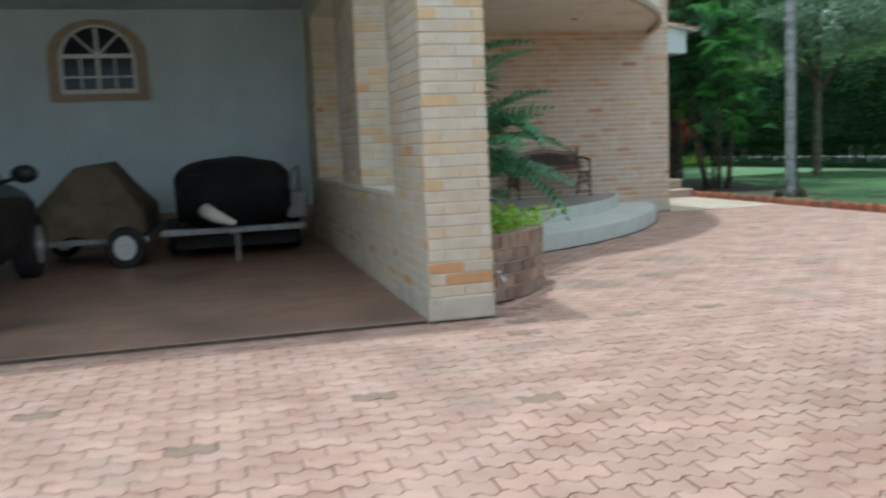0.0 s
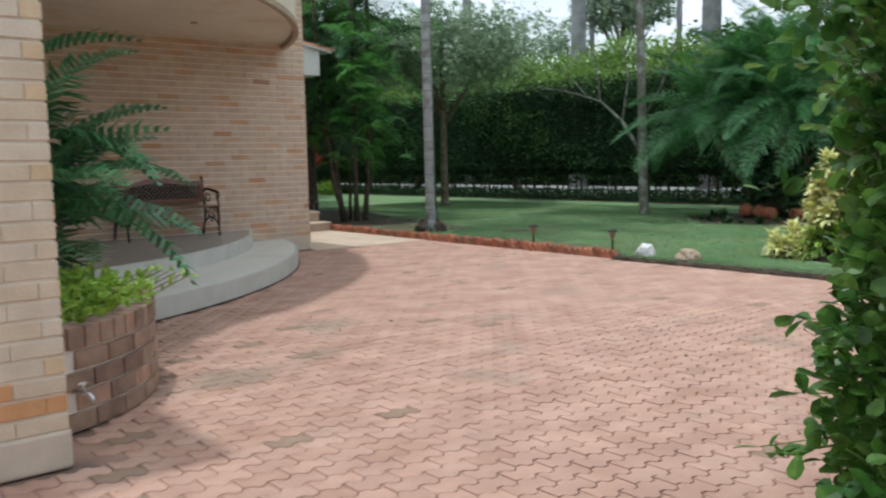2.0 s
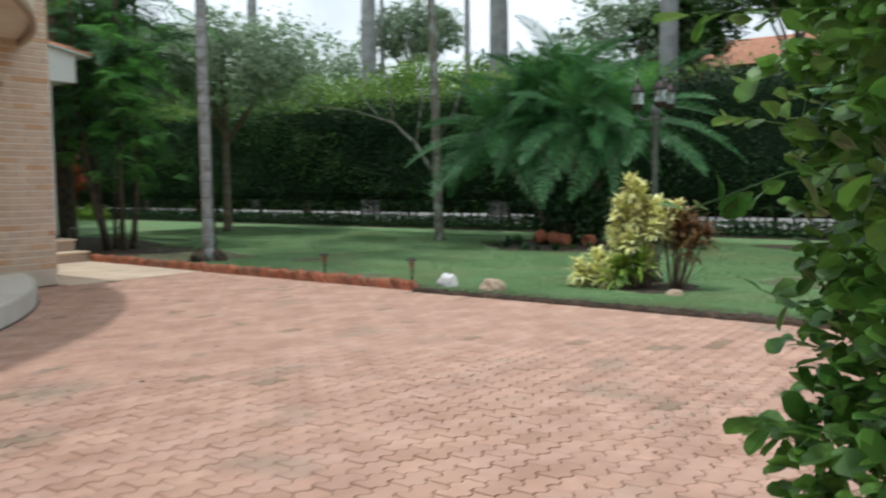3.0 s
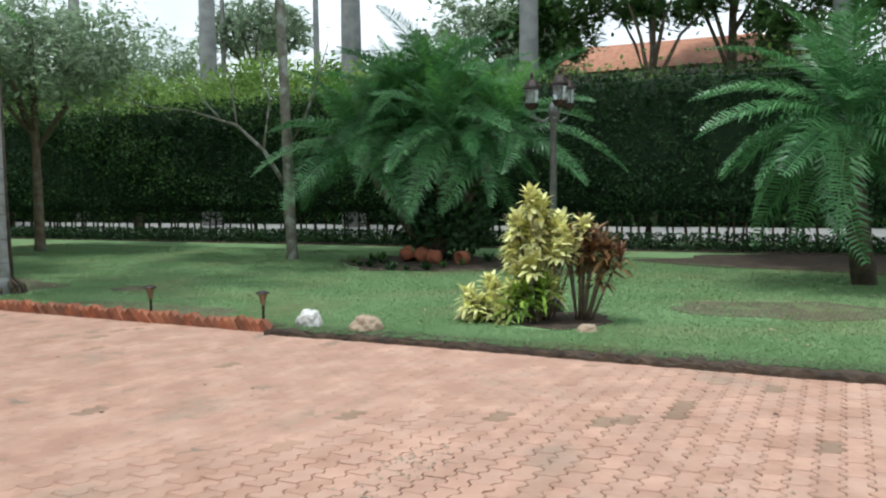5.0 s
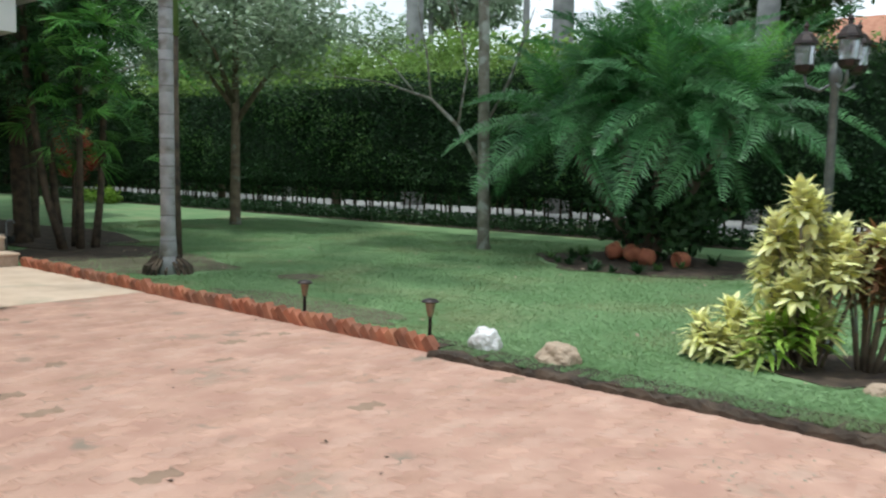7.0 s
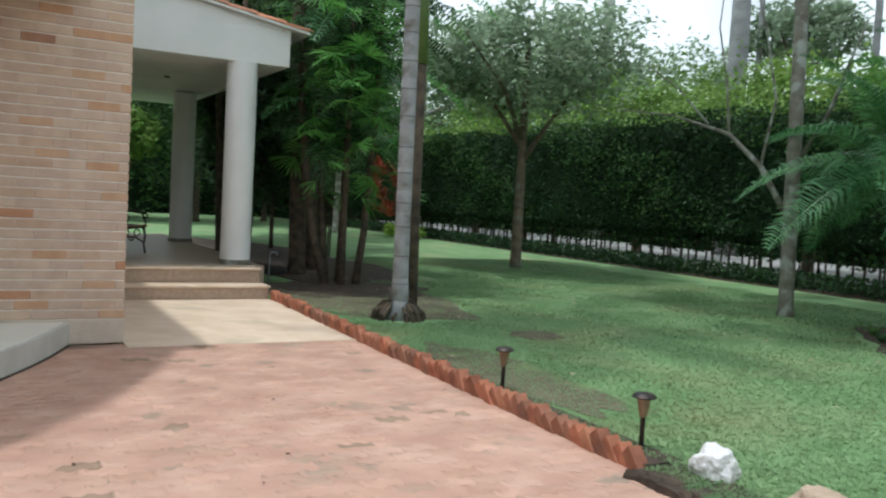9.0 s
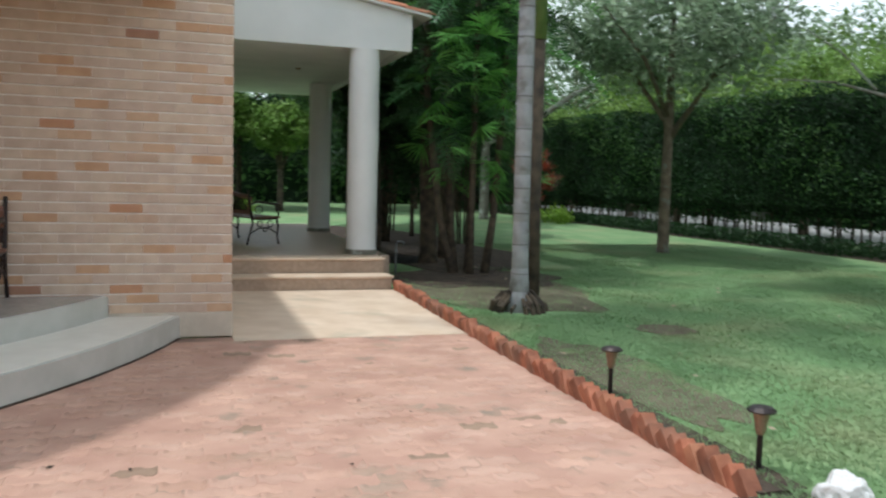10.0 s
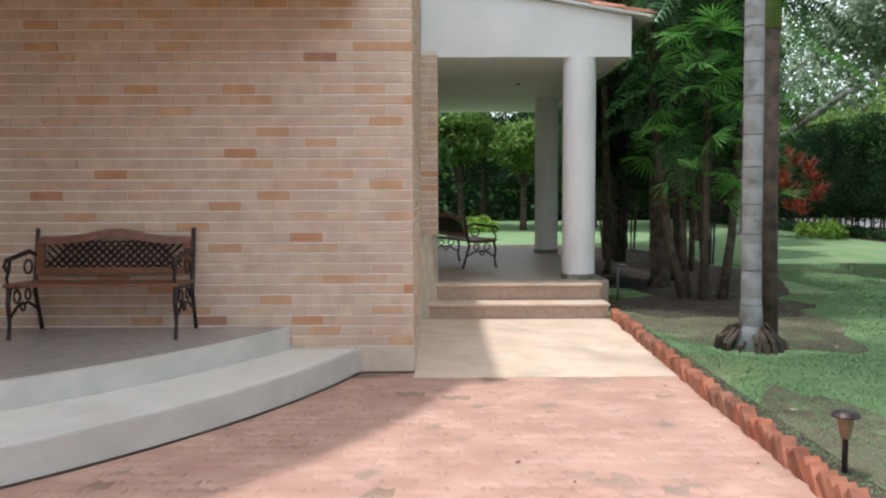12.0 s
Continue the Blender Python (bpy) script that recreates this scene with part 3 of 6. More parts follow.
fm = bmesh.new()
f_in = [fm.verts.new((x, y, -0.0016)) for x, y in fill_in]
f_out = [fm.verts.new((x, y, -0.0125)) for x, y in fill_out]
fm.faces.new(f_in)
for k in range(5):
    fm.faces.new((f_in[k], f_out[k], f_out[k + 1], f_in[k + 1]))
bmesh.ops.recalc_face_normals(fm, faces=fm.faces)
tagged(part("joint_fill", fm, "joint_filled", kind="structure"), "sand-filled paver joints", "paving")
walk_slab = part("walkway", box_bm(0.004, -0.215, -0.2, 2.06, 2.66, 0.004, 0.004), "walk", kind="structure")
tagged(walk_slab, "cream concrete walkway to the porch steps", "walkway")
apron = part("garage_floor", box_bm(-15, -6.92, -0.19, -5.80, 0.45, 0.012, 0.004), "garage_floor", kind="structure")
tagged(apron, "brown stained garage floor", "floor")

# Dark strip paints the shadow line in the threshold gap.
tagged(part("threshold_joint", box_bm(-15, -6.965, -0.1, -5.82, -6.915, 0.003), "soil"), "dark strip painting the shadow in the gap before the garage floor", "joint", kind="structure")

# ---- house: brick bay wall, porch platform, soffit ----
bay = tagged(part("wall_bay", box_bm(-5.3, 0.006, 0.2, -0.006, 0.25, 3.9), "mortar"), "buff brick wall with scattered orange bricks", "wall", kind="structure")
near_bay = lambda x, y, z: (x + 1.0) ** 2 + (z - 1.4) ** 2
brick_face(0, 5.3, 0.20, 3.8, facing(-5.3, 0.006, 0), bay, WB, near_bay)
side = tagged(part("wall_side", box_bm(-0.25, 0.256, 0.2, -0.006, 10.2, 3.9), "mortar"), "buff brick side wall", "wall", kind="structure")
brick_face(0, 3.0, 0.20, 3.8, facing(-0.006, 0.0, 90), side, WB)
part("plinth", box_bm(-5.3, -0.008, 0.0, 0.006, 0.24, 0.205, 0.012), "plinth", bay)
part("plinth", box_bm(-0.24, 0.24, 0.0, 0.006, 2.65, 0.205, 0.012), "plinth", side)
pil = tagged(part("pilaster", box_bm(-0.05, 2.99, 0.9, 0.182, 3.46, 2.915), "mortar"), "buff brick pilaster beside the porch steps", "pilaster", kind="structure")
brick_face(0, 0.238, 0.9, 2.915, facing(-0.05, 2.99, 0), pil, WB)
lows = bmesh.new()
for y0_, y1_, x0_, x1_ in ((2.62, 3.0, 0.03, 0.085), (2.972, 3.455, 0.10, 0.190)):
    vv = [lows.verts.new(p) for p in ((-0.05, y0_, 0), (x1_, y0_, 0), (x1_, y1_, 0), (-0.05, y1_, 0), (-0.05, y0_, 0.9), (x0_, y0_, 0.9), (x1_ - 0.01, y1_, 0.9), (-0.05, y1_, 0.9))]
    for f_ in ((0, 1, 2, 3), (4, 7, 6, 5), (0, 4, 5, 1), (1, 5, 6, 2), (2, 6, 7, 3), (3, 7, 4, 0)):
        lows.faces.new([vv[k] for k in f_])
bmesh.ops.recalc_face_normals(lows, faces=lows.faces)
part("render_coat", lows, "plinth", pil, "rough sloping render at the pilaster's foot")


def tier(cx, cy, r, z0, z1, name):
    """A segment of a disc between the garage wall and the bay wall."""
    x_end = cx + math.sqrt(r * r - (0 - cy) ** 2)
    a1 = math.degrees(math.atan2(0 - cy, x_end - cx))
    y_low = cy - math.sqrt(r * r - (-5.28 - cx) ** 2)
    a0 = math.degrees(math.atan2(y_low - cy, -5.28 - cx))
    ring = arc(cx, cy, r, a0, a1, 48)
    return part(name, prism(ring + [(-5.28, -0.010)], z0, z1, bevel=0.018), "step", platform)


platform = thing("porch_platform", -3.5, -1.5, 0, "curved grey concrete porch platform with two steps against the brick wall", "steps")
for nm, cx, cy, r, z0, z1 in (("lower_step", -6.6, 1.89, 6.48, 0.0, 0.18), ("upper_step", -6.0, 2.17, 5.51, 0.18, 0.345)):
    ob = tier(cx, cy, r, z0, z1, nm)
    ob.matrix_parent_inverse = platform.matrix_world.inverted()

# Paler inlay paints the top light on the lower tread.
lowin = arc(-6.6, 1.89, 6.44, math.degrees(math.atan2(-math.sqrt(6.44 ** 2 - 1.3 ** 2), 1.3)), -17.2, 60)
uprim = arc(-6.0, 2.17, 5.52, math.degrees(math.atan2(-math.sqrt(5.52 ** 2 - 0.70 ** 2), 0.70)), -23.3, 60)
b = part("tread", prism(lowin + uprim[::-1], 0.178, 0.184), "tread", platform, "tread painted paler as if lit from above")
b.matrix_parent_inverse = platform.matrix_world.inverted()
b = part("joint_line", prism(arc(-6.6, 1.89, 6.495, math.degrees(math.atan2(-math.sqrt(6.495 ** 2 - 1.3 ** 2), 1.3)), -17.5, 60) + arc(-6.6, 1.89, 6.47, math.degrees(math.atan2(-math.sqrt(6.47 ** 2 - 1.3 ** 2), 1.3)), -17.5, 60)[::-1], 0.0, 0.010), "soil", platform, "thin dark line along the lower step's foot")
b.matrix_parent_inverse = platform.matrix_world.inverted()
px_end = -6.0 + math.sqrt(5.48 ** 2 - 2.17 ** 2)
inlay = arc(-6.0, 2.17, 5.48, math.degrees(math.atan2(-math.sqrt(5.48 ** 2 - (5.28 - 6.0) ** 2), -5.28 + 6.0)), math.degrees(math.atan2(-2.17, px_end + 6.0)), 48)
b = part("floor_tile", prism(inlay + [(-5.28, -0.010)], 0.343, 0.349), "tile", platform, "polished grey-brown floor")
b.matrix_parent_inverse = platform.matrix_world.inverted()

# curved storey over the porch
cx, cy, r = -6.6, 1.89, 6.55
x_end = cx + math.sqrt(r * r - cy * cy)
a1 = math.degrees(math.atan2(-cy, x_end - cx))
a0 = math.degrees(math.atan2(-math.sqrt(r * r - (-5.28 - cx) ** 2), -5.28 - cx))
ring = arc(cx, cy, r, a0, a1, 64)
tagged(part("soffit", prism(ring + [(-5.28, -0.004)], 2.90, 2.97), "cream"), "cream plastered ceiling of the porch with a rounded edge", "ceiling", kind="structure")
outer, inner = arc(cx, cy, r + 0.02, a0, a1, 64), arc(cx, cy, r - 0.2, a0, a1, 64)
band = prism(outer + inner[::-1], 2.903, 3.95)
tagged(part("wall_curved", band, "cream"), "curved cream wall band above the porch", "wall", kind="structure")
tagged(part("soffit_trim", prism(arc(cx, cy, r + 0.035, a0, a1, 64) + arc(cx, cy, r - 0.03, a0, a1, 64)[::-1], 2.835, 2.90, bevel=0.0), "surround"), "brown rounded trim along the porch ceiling", "trim", kind="structure")
# Unseen slab closes the house; its outline shapes the shadow on the paving.
tagged(part("roof_slab", prism(arc(cx, cy, r + 0.02, a0, a1, 64) + [(0.0, 0.02), (0.0, 10.3), (-15.3, 10.3), (-15.3, -6.55), (-5.6, -6.55), (-5.33, -4.6)], 3.96, 4.05), "cream"), "plain flat slab closing the house top, out of view", "roof", kind="structure")
tagged(part("downlight", lathe([(0.04, 0), (0.045, 0.012)], 16, (-2.1, -1.1, 2.888)), "brass"), "small round recessed light in the porch ceiling", "light")

# ---- garage ----
gw = tagged(part("wall_garage_back", box_bm(-15, 0.03, 0.0, -5.8, 0.25, 3.22), "garage_wall"), "pale grey-white garage wall", "wall", kind="structure")
tagged(part("baseboard", box_bm(-15, 0.0, 0.012, -5.8, 0.028, 0.44, 0.005), "surround"), "brown skirting of the garage wall", "baseboard", kind="structure")
tagged(part("wall_garage_far", box_bm(-15.3, -6.9, 0.0, -15.0, 0.25, 3.22), "garage_wall"), "plain garage wall", "wall", kind="structure")
tagged(part("ceiling", box_bm(-15.3, -6.9, 3.22, -5.3, 0.25, 3.4), "garage_wall"), "plain garage ceiling", "ceiling", kind="structure")
tagged(part("garage_beam", box_bm(-15.3, -6.9, 3.40, -5.4, -6.6, 3.95), "cream"), "cream beam over the garage", "beam", kind="structure")
X0, X1 = -5.80, -5.36
low = tagged(part("wall_low", box_bm(X0 + 0.006, -5.95, 0.0, X1 - 0.006, -0.0, 0.80), "pier_mortar"), "low brick wall between garage and porch", "wall", kind="structure")
brick_face(0, 5.95, 0.0, 0.80, facing(X0 + 0.006, 0.0, -90), low, PB, lambda x, y, z: y)
brick_face(0, 5.95, 0.0, 0.80, facing(X1 - 0.006, -5.95, 90), low, PB)
part("sill", box_bm(X0 - 0.01, -5.95, 0.80, X1 + 0.01, 0.0, 0.84, 0.006), "cream", low)
tagged(part("lintel", box_bm(X0, -6.9, 2.95, X1, 0.0, 3.22), "cream"), "rendered beam over the garage openings", "beam", kind="structure")


def pier(name, y0, y1, z0, label, x0=X0, x1=X1, z1=2.95, near=None, mats=PB, side=SIDE_JOINT, depth=0.007):
    core = tagged(part(name, box_bm(x0 + 0.006, y0 + 0.006, z0, x1 - 0.006, y1 - 0.006, z1), "pier_mortar" if mats == PB else "mortar"), label, "pier", kind="structure")
    w, d = x1 - x0, y1 - y0
    brick_face(0, w, z0, z1, facing(x0, y0 + 0.006, 0), core, mats, near, side=side, depth=depth)
    brick_face(0, w, z0, z1, facing(x1, y1 - 0.006, 180), core, mats, near, first=0.06, side=side, depth=depth)
    brick_face(0, d, z0, z1, facing(x0 + 0.006, y1, -90), core, mats, near, side=side, depth=depth)
    brick_face(0, d, z0, z1, facing(x1 - 0.006, y0, 90), core, mats, near, first=0.06, side=side, depth=depth)
    return core


p1 = pier("pier_front", -6.98, -5.95, 0.16, "cream and orange brick pier at the garage corner", x1=-5.355, z1=3.4, near=lambda x, y, z: (y + 6.9) ** 2)
part("plinth", box_bm(-5.81, -6.99, 0.0, -5.345, -5.94, 0.165, 0.015), "plinth", p1)
pier("pier_middle", -4.45, -3.2, 0.84, "brick pier between two garage openings")
pier("pier_back", -0.95, -0.0, 0.84, "brick pier at the back of the garage")

# arched window in the garage wall
win = thing("window_arched", -8.57, 0.03, 2.12, "arched white window with glazing bars and a brown stone surround", "window")


def arch_outline(w, h_side, inset=0.0, n=16):
    """Rectangle with a low arch on top, in x and z."""
    e = w / 2 - inset
    pts = [(-e, inset), (e, inset)]
    rr = (e * 1.0)
    top = [(e * math.cos(math.pi * i / n), h_side + (0.46 - inset) * math.sin(math.pi * i / n)) for i in range(n + 1)]
    return pts + top


def arch_ring(name, o, i, y0, y1, mat, parent):
    bm = bmesh.new()
    lay = [[bm.verts.new((x, y, z)) for x, z in ol] for ol in (o, i) for y in (y0, y1)]
    n = len(o)
    for k in range(n):
        k2 = (k + 1) % n
        for a, b in ((lay[0], lay[2]), (lay[3], lay[1]), (lay[2], lay[3]), (lay[1], lay[0])):
            bm.faces.new((a[k], a[k2], b[k2], b[k]))
    bmesh.ops.recalc_face_normals(bm, faces=bm.faces)
    return part(name, bm, mat, parent)


o1 = [(x * 1.0, z) for x, z in arch_outline(1.26, 0.55)]
o1 = [(x, z - 0.06) for x, z in o1]
i1 = arch_outline(0.98, 0.46)
i1 = [(x, z * 0.93 + 0.03) for x, z in i1]
arch_ring("surround", o1, i1, -0.05, 0.0, "surround", win)
i2 = [(x * 0.9, z * 0.9 + 0.06) for x, z in i1]
arch_ring("frame", [(x * 0.995, z) for x, z in i1], i2, -0.03, 0.0, "white", win)
pane = bmesh.new()
pane.faces.new([pane.verts.new((x, -0.006, z)) for x, z in i2])
part("pane", pane, "glass", win)
for x in (-0.22, 0.22):
    part("glazing_bar", box_bm(x - 0.012, -0.026, 0.08, x + 0.012, -0.008, 0.50), "white", win)
part("glazing_bar", box_bm(-0.022, -0.03, 0.08, 0.022, -0.008, 0.84), "white", win)
for z, t_ in ((0.24, 0.012), (0.50, 0.026)):
    part("glazing_bar", box_bm(-0.45, -0.028, z - t_, 0.45, -0.009, z + t_), "white", win)
for x in (-0.30, 0.30):
    part("glazing_bar", tube([(0, -0.018, 0.5), (x, -0.018, 0.78)], 0.014, 6), "white", win)
win.scale = (1, 1, 1.07)
win.location.z = 2.07

# ---- planter of curved brick ----
planter = thing("planter", -5.3, -5.4, 0, "curved brown brick planter with a rounded coping", "planter")
PC, PR = (-5.62, -5.46), 1.14
pa0, pa1 = -74, 55
wall_o, wall_i = arc(*PC, PR - 0.012, pa0, pa1, 32), arc(*PC, PR - 0.14, pa0, pa1, 32)
b = part("core", prism(wall_o + wall_i[::-1], 0, 0.40), "mortar", planter)
b.matrix_parent_inverse = planter.matrix_world.inverted()
b = part("soil", prism(arc(*PC, PR - 0.141, pa0, pa1, 24) + [(-5.262, -4.8), (-5.262, -6.5)], 0, 0.36), "soil", planter)
b.matrix_parent_inverse = planter.matrix_world.inverted()


def planter_bricks():
    v, f = brick_mesh("brick", 0.20, 0.085, 0.014, "planter_brick")
    me = bpy.data.meshes.new("brick")
    me.from_pydata(v, [], f)
    me.materials.append(M["planter_brick"])
    bm = box_bm(-0.045, -0.075, 0, 0.045, 0.075, 0.105, 0.006)
    cap = bpy.data.meshes.new("coping_brick")
    bm.to_mesh(cap)
    bm.free()
    cap.materials.append(M["planter_brick"])
    rng = random.Random(3)
    step = math.degrees(0.212 / PR)
    for row in range(4):
        a = pa0 + 1 + (step / 2 if row % 2 else 0) + step / 2
        while a < pa1 - step / 2:
            ob = new("brick", me)
            q = arc(*PC, PR - 0.012, a, a, 1)[0]
            ob.matrix_world = pose(*q, 0.05 + row * 0.097, 0, 0, a + 90) @ pose(0, rng.uniform(-0.003, 0.003), 0)
            ob.parent = planter
            ob.matrix_parent_inverse = planter.matrix_world.inverted()
            a += step
    step = math.degrees(0.098 / PR)
    a = pa0 + 2
    while a < pa1:
        ob = new("coping_brick", cap)
        q = arc(*PC, PR - 0.068, a, a, 1)[0]
        ob.matrix_world = pose(*q, 0.395 + rng.uniform(-0.003, 0.003), 0, 0, a + 90)
        ob.parent = planter
        ob.matrix_parent_inverse = planter.matrix_world.inverted()
        a += step


# ---- porch at the walkway's end ----
porch = thing("porch_steps", 1.0, 3.0, 0, "two concrete steps with pale nosings", "steps")
for nm, y0, z0, z1, x1 in (("lower_step", 2.66, 0.0, 0.165, 2.02), ("upper_step", 3.0, 0.165, 0.345, 2.0)):
    b = part(nm, box_bm(0.0, y0, z0, x1, y0 + (0.34 if z0 == 0 else 0.2), z1 - 0.03, 0.004), "porch", porch)
    b.matrix_parent_inverse = porch.matrix_world.inverted()
    b = part("nosing", box_bm(0.0, y0 - 0.02, z1 - 0.03, x1 + 0.02, y0 + 0.34, z1, 0.010), "walk", porch, "pale cream nosing")
    b.matrix_parent_inverse = porch.matrix_world.inverted()
tagged(part("floor_porch", box_bm(-0.01, 3.342, -0.05, 2.16, 10.2, 0.343, 0.006), "porch"), "polished brown porch floor", "floor", kind="structure")
tagged(part("fascia", box_bm(0.0, 3.47, 2.92, 2.42, 3.60, 3.38), "white"), "white fascia beam of the porch", "fascia", kind="structure")
gable = bmesh.new()
a_ = [(0.0, 3.381), (2.42, 3.381), (0.0, 3.80)]
lo = [gable.verts.new((x, 3.47, z)) for x, z in a_]
hi = [gable.verts.new((x, 3.60, z)) for x, z in a_]
gable.faces.new(lo), gable.faces.new(hi[::-1])
for i in range(3):
    gable.faces.new((lo[i], hi[i], hi[(i + 1) % 3], lo[(i + 1) % 3]))
tagged(part("gable", gable, "white"), "white sloping gable of the porch", "gable", kind="structure")
tagged(part("fascia", box_bm(2.30, 3.602, 2.92, 2.42, 10.3, 3.38), "white"), "white side beam of the porch", "fascia", kind="structure")
tagged(part("ceiling_porch", box_bm(-0.02, 3.602, 2.94, 2.298, 10.3, 3.0), "white"), "white porch ceiling", "ceiling", kind="structure")
tagged(part("downlight", lathe([(0.035, 0), (0.045, 0.02)], 16, (1.35, 6.0, 2.92)), "brass"), "small copper light in the porch ceiling", "light")
roof = thing("porch_roof", 1.3, 7, 3.4, "red clay tiled lean-to roof of the porch", "roof")
rb = bmesh.new()
vs = [rb.verts.new(p) for p in ((-0.3, 3.38, 3.86), (2.66, 3.38, 3.35), (2.66, 10.4, 3.35), (-0.3, 10.4, 3.86))]
vt = [rb.verts.new((v.co.x, v.co.y, v.co.z + 0.03)) for v in vs]
rb.faces.new(vt), rb.faces.new(vs[::-1])
for i in range(4):
    rb.faces.new((vs[i], vs[(i + 1) % 4], vt[(i + 1) % 4], vt[i]))
b = part("deck", rb, "white", roof)
b.matrix_parent_inverse = roof.matrix_world.inverted()
tv, tf = [], []
for i in range(34):
    for j in range(8):
        x, y = 2.70 - j * 0.37, 3.47 + i * 0.205
        z = 3.375 + (2.70 - x) * 0.172
        k0 = len(tv)
        for (dx, dz) in ((0, 0.012), (-0.40, 0.062)):
            for q in range(7):
                t_ = math.pi * q / 6
                tv.append((x + dx, y + 0.1 * math.cos(t_), z + dz + 0.055 * math.sin(t_)))
        for q in range(6):
            tf.append((k0 + q, k0 + q + 1, k0 + 8 + q, k0 + 7 + q))
b = raw("tiles", tv, tf, "roof_tile", roof, "overlapping half-round red clay tiles", smooth=True, kind="stuff")
b.matrix_parent_inverse = roof.matrix_world.inverted()
for y in (3.62, 7.95):
    c = thing("column", 1.85 if y < 5 else 2.02, y + 0.0, 0.343, "round white column on the porch floor", "column", "porch columns")
    part("shaft", lathe([(0.192, 0.06), (0.192, 2.58)], 32), "white", c, smooth=False)
    part("base", lathe([(0.205, 0), (0.205, 0.06)], 32), "bark_lichen", c, "grey base ring")


# ---- benches ----
def bench(x, y, z, rz, label, length=1.2):
    """Garden bench: back towards local +y."""
    e = thing("bench", x, y, z, label, "bench", rz=rz)
    h = length / 2
    for s in (-1, 1):
        leg = bmesh.new()
        xx = s * (h - 0.02)
        tube([(xx, -0.26, 0), (xx, -0.235, 0.12), (xx, -0.25, 0.26), (xx, -0.22, 0.37)], [0.016, 0.013, 0.018, 0.02], 8, leg)
        tube([(xx, 0.24, 0), (xx, 0.2, 0.14), (xx, 0.15, 0.30), (xx, 0.19, 0.5), (xx, 0.23, 0.76)], [0.016, 0.014, 0.018, 0.018, 0.015], 8, leg)
        tube([(xx, -0.25, 0.37), (xx, 0.0, 0.355), (xx, 0.17, 0.37)], 0.017, 8, leg)
        tube([(xx, -0.235, 0.15), (xx, -0.1, 0.23), (xx, 0.05, 0.23), (xx, 0.19, 0.16)], 0.011, 8, leg)
        for cy_, cz_, rr in ((-0.12, 0.29, 0.045), (0.04, 0.29, 0.04), (-0.04, 0.21, 0.03)):
            tube([(xx, cy_ + rr * math.cos(t), cz_ + rr * math.sin(t)) for t in np.linspace(0, 2 * math.pi, 13)], 0.009, 6, leg)
        part("end_frame", leg, "iron", e, "cast iron end frame")
        arm = bmesh.new()
        tube([(xx, 0.2, 0.56), (xx, 0.08, 0.60), (xx, -0.12, 0.575), (xx, -0.25, 0.56), (xx, -0.285, 0.52), (xx, -0.26, 0.485), (xx, -0.235, 0.505)],
             [0.014, 0.018, 0.018, 0.017, 0.014, 0.011, 0.009], 8, arm)
        tube([(xx, -0.22, 0.37), (xx, -0.26, 0.43), (xx, -0.22, 0.48), (xx, -0.2, 0.56)], 0.012, 8, arm)
        tube([(xx, 0.06 + 0.06 * math.cos(t), 0.49 + 0.05 * math.sin(t)) for t in np.linspace(0, 2 * math.pi, 13)], 0.009, 6, arm)
        part("armrest", arm, "iron", e, "scrolled iron armrest")
    for i in range(5):
        yy = -0.24 + i * 0.088
        part("seat_slat", box_bm(-h, yy - 0.036, 0.372 - i * 0.003, h, yy + 0.036, 0.394 - i * 0.003, 0.005), "wood", e)
    tilt = lambda zz: 0.145 + (zz - 0.36) * 0.22
    top = bmesh.new()
    n = 28
    prev = None
    for i in range(n + 1):
        u = -1 + 2 * i / n
        hz = 0.70 + 0.055 * math.exp(-(u / 0.42) ** 2) + (0.0 if abs(u) < 0.95 else -0.01)
        row = [top.verts.new((u * (h - 0.03), tilt(zz) + dy, zz)) for zz, dy in ((hz - 0.06, -0.013), (hz, -0.013), (hz, 0.013), (hz - 0.06, 0.013))]
        if prev:
            for k in range(4):
                top.faces.new((prev[k], prev[(k + 1) % 4], row[(k + 1) % 4], row[k]))
        else:
            top.faces.new(row)
        prev = row
    top.faces.new(prev[::-1])
    bmesh.ops.recalc_face_normals(top, faces=top.faces)
    part("top_rail", top, "wood", e, "arched wooden top rail")
    part("bottom_rail", box_bm(-h + 0.03, tilt(0.45) - 0.012, 0.42, h - 0.03, tilt(0.45) + 0.012, 0.475, 0.005), "wood", e)
    for s in (-1, 1):
        part("stile", box_bm(s * (h - 0.055) - 0.03, tilt(0.56) - 0.02, 0.47, s * (h - 0.055) + 0.03, tilt(0.56) + 0.012, 0.66, 0.004), "wood", e)
    lat = bmesh.new()
    n = 17
    w = h - 0.1
    for i in range(-4, n + 4):
        for sgn in (-1, 1):
            xa = -w + 2 * w * i / n
            xb = xa + sgn * 0.2
            za, zb = 0.475, 0.665
            if xa < -w or xa > w:
                continue
            if abs(xb) > w:
                t_ = ((w if xb > 0 else -w) - xa) / (xb - xa)
                xb, zb = xa + (xb - xa) * t_, za + (zb - za) * t_
            tube([(xa, tilt(za) + 0.004 * sgn, za), (xb, tilt(zb) + 0.004 * sgn, zb)], 0.009, 5, lat)
    part("lattice", lat, "iron", e, "woven iron lattice back panel")
    return e


bench(-2.22, -0.27, 0.345, 0, "wooden bench with black iron ends on the curved porch platform")
bench(0.50, 5.5, 0.343, 114, "wooden bench with black iron scrolls on the shaded porch floor")


# ---- plants ----
def rng_dir(rng, n):
    v = rng.normal(size=(n, 3))
    return v / np.linalg.norm(v, axis=1, keepdims=True)


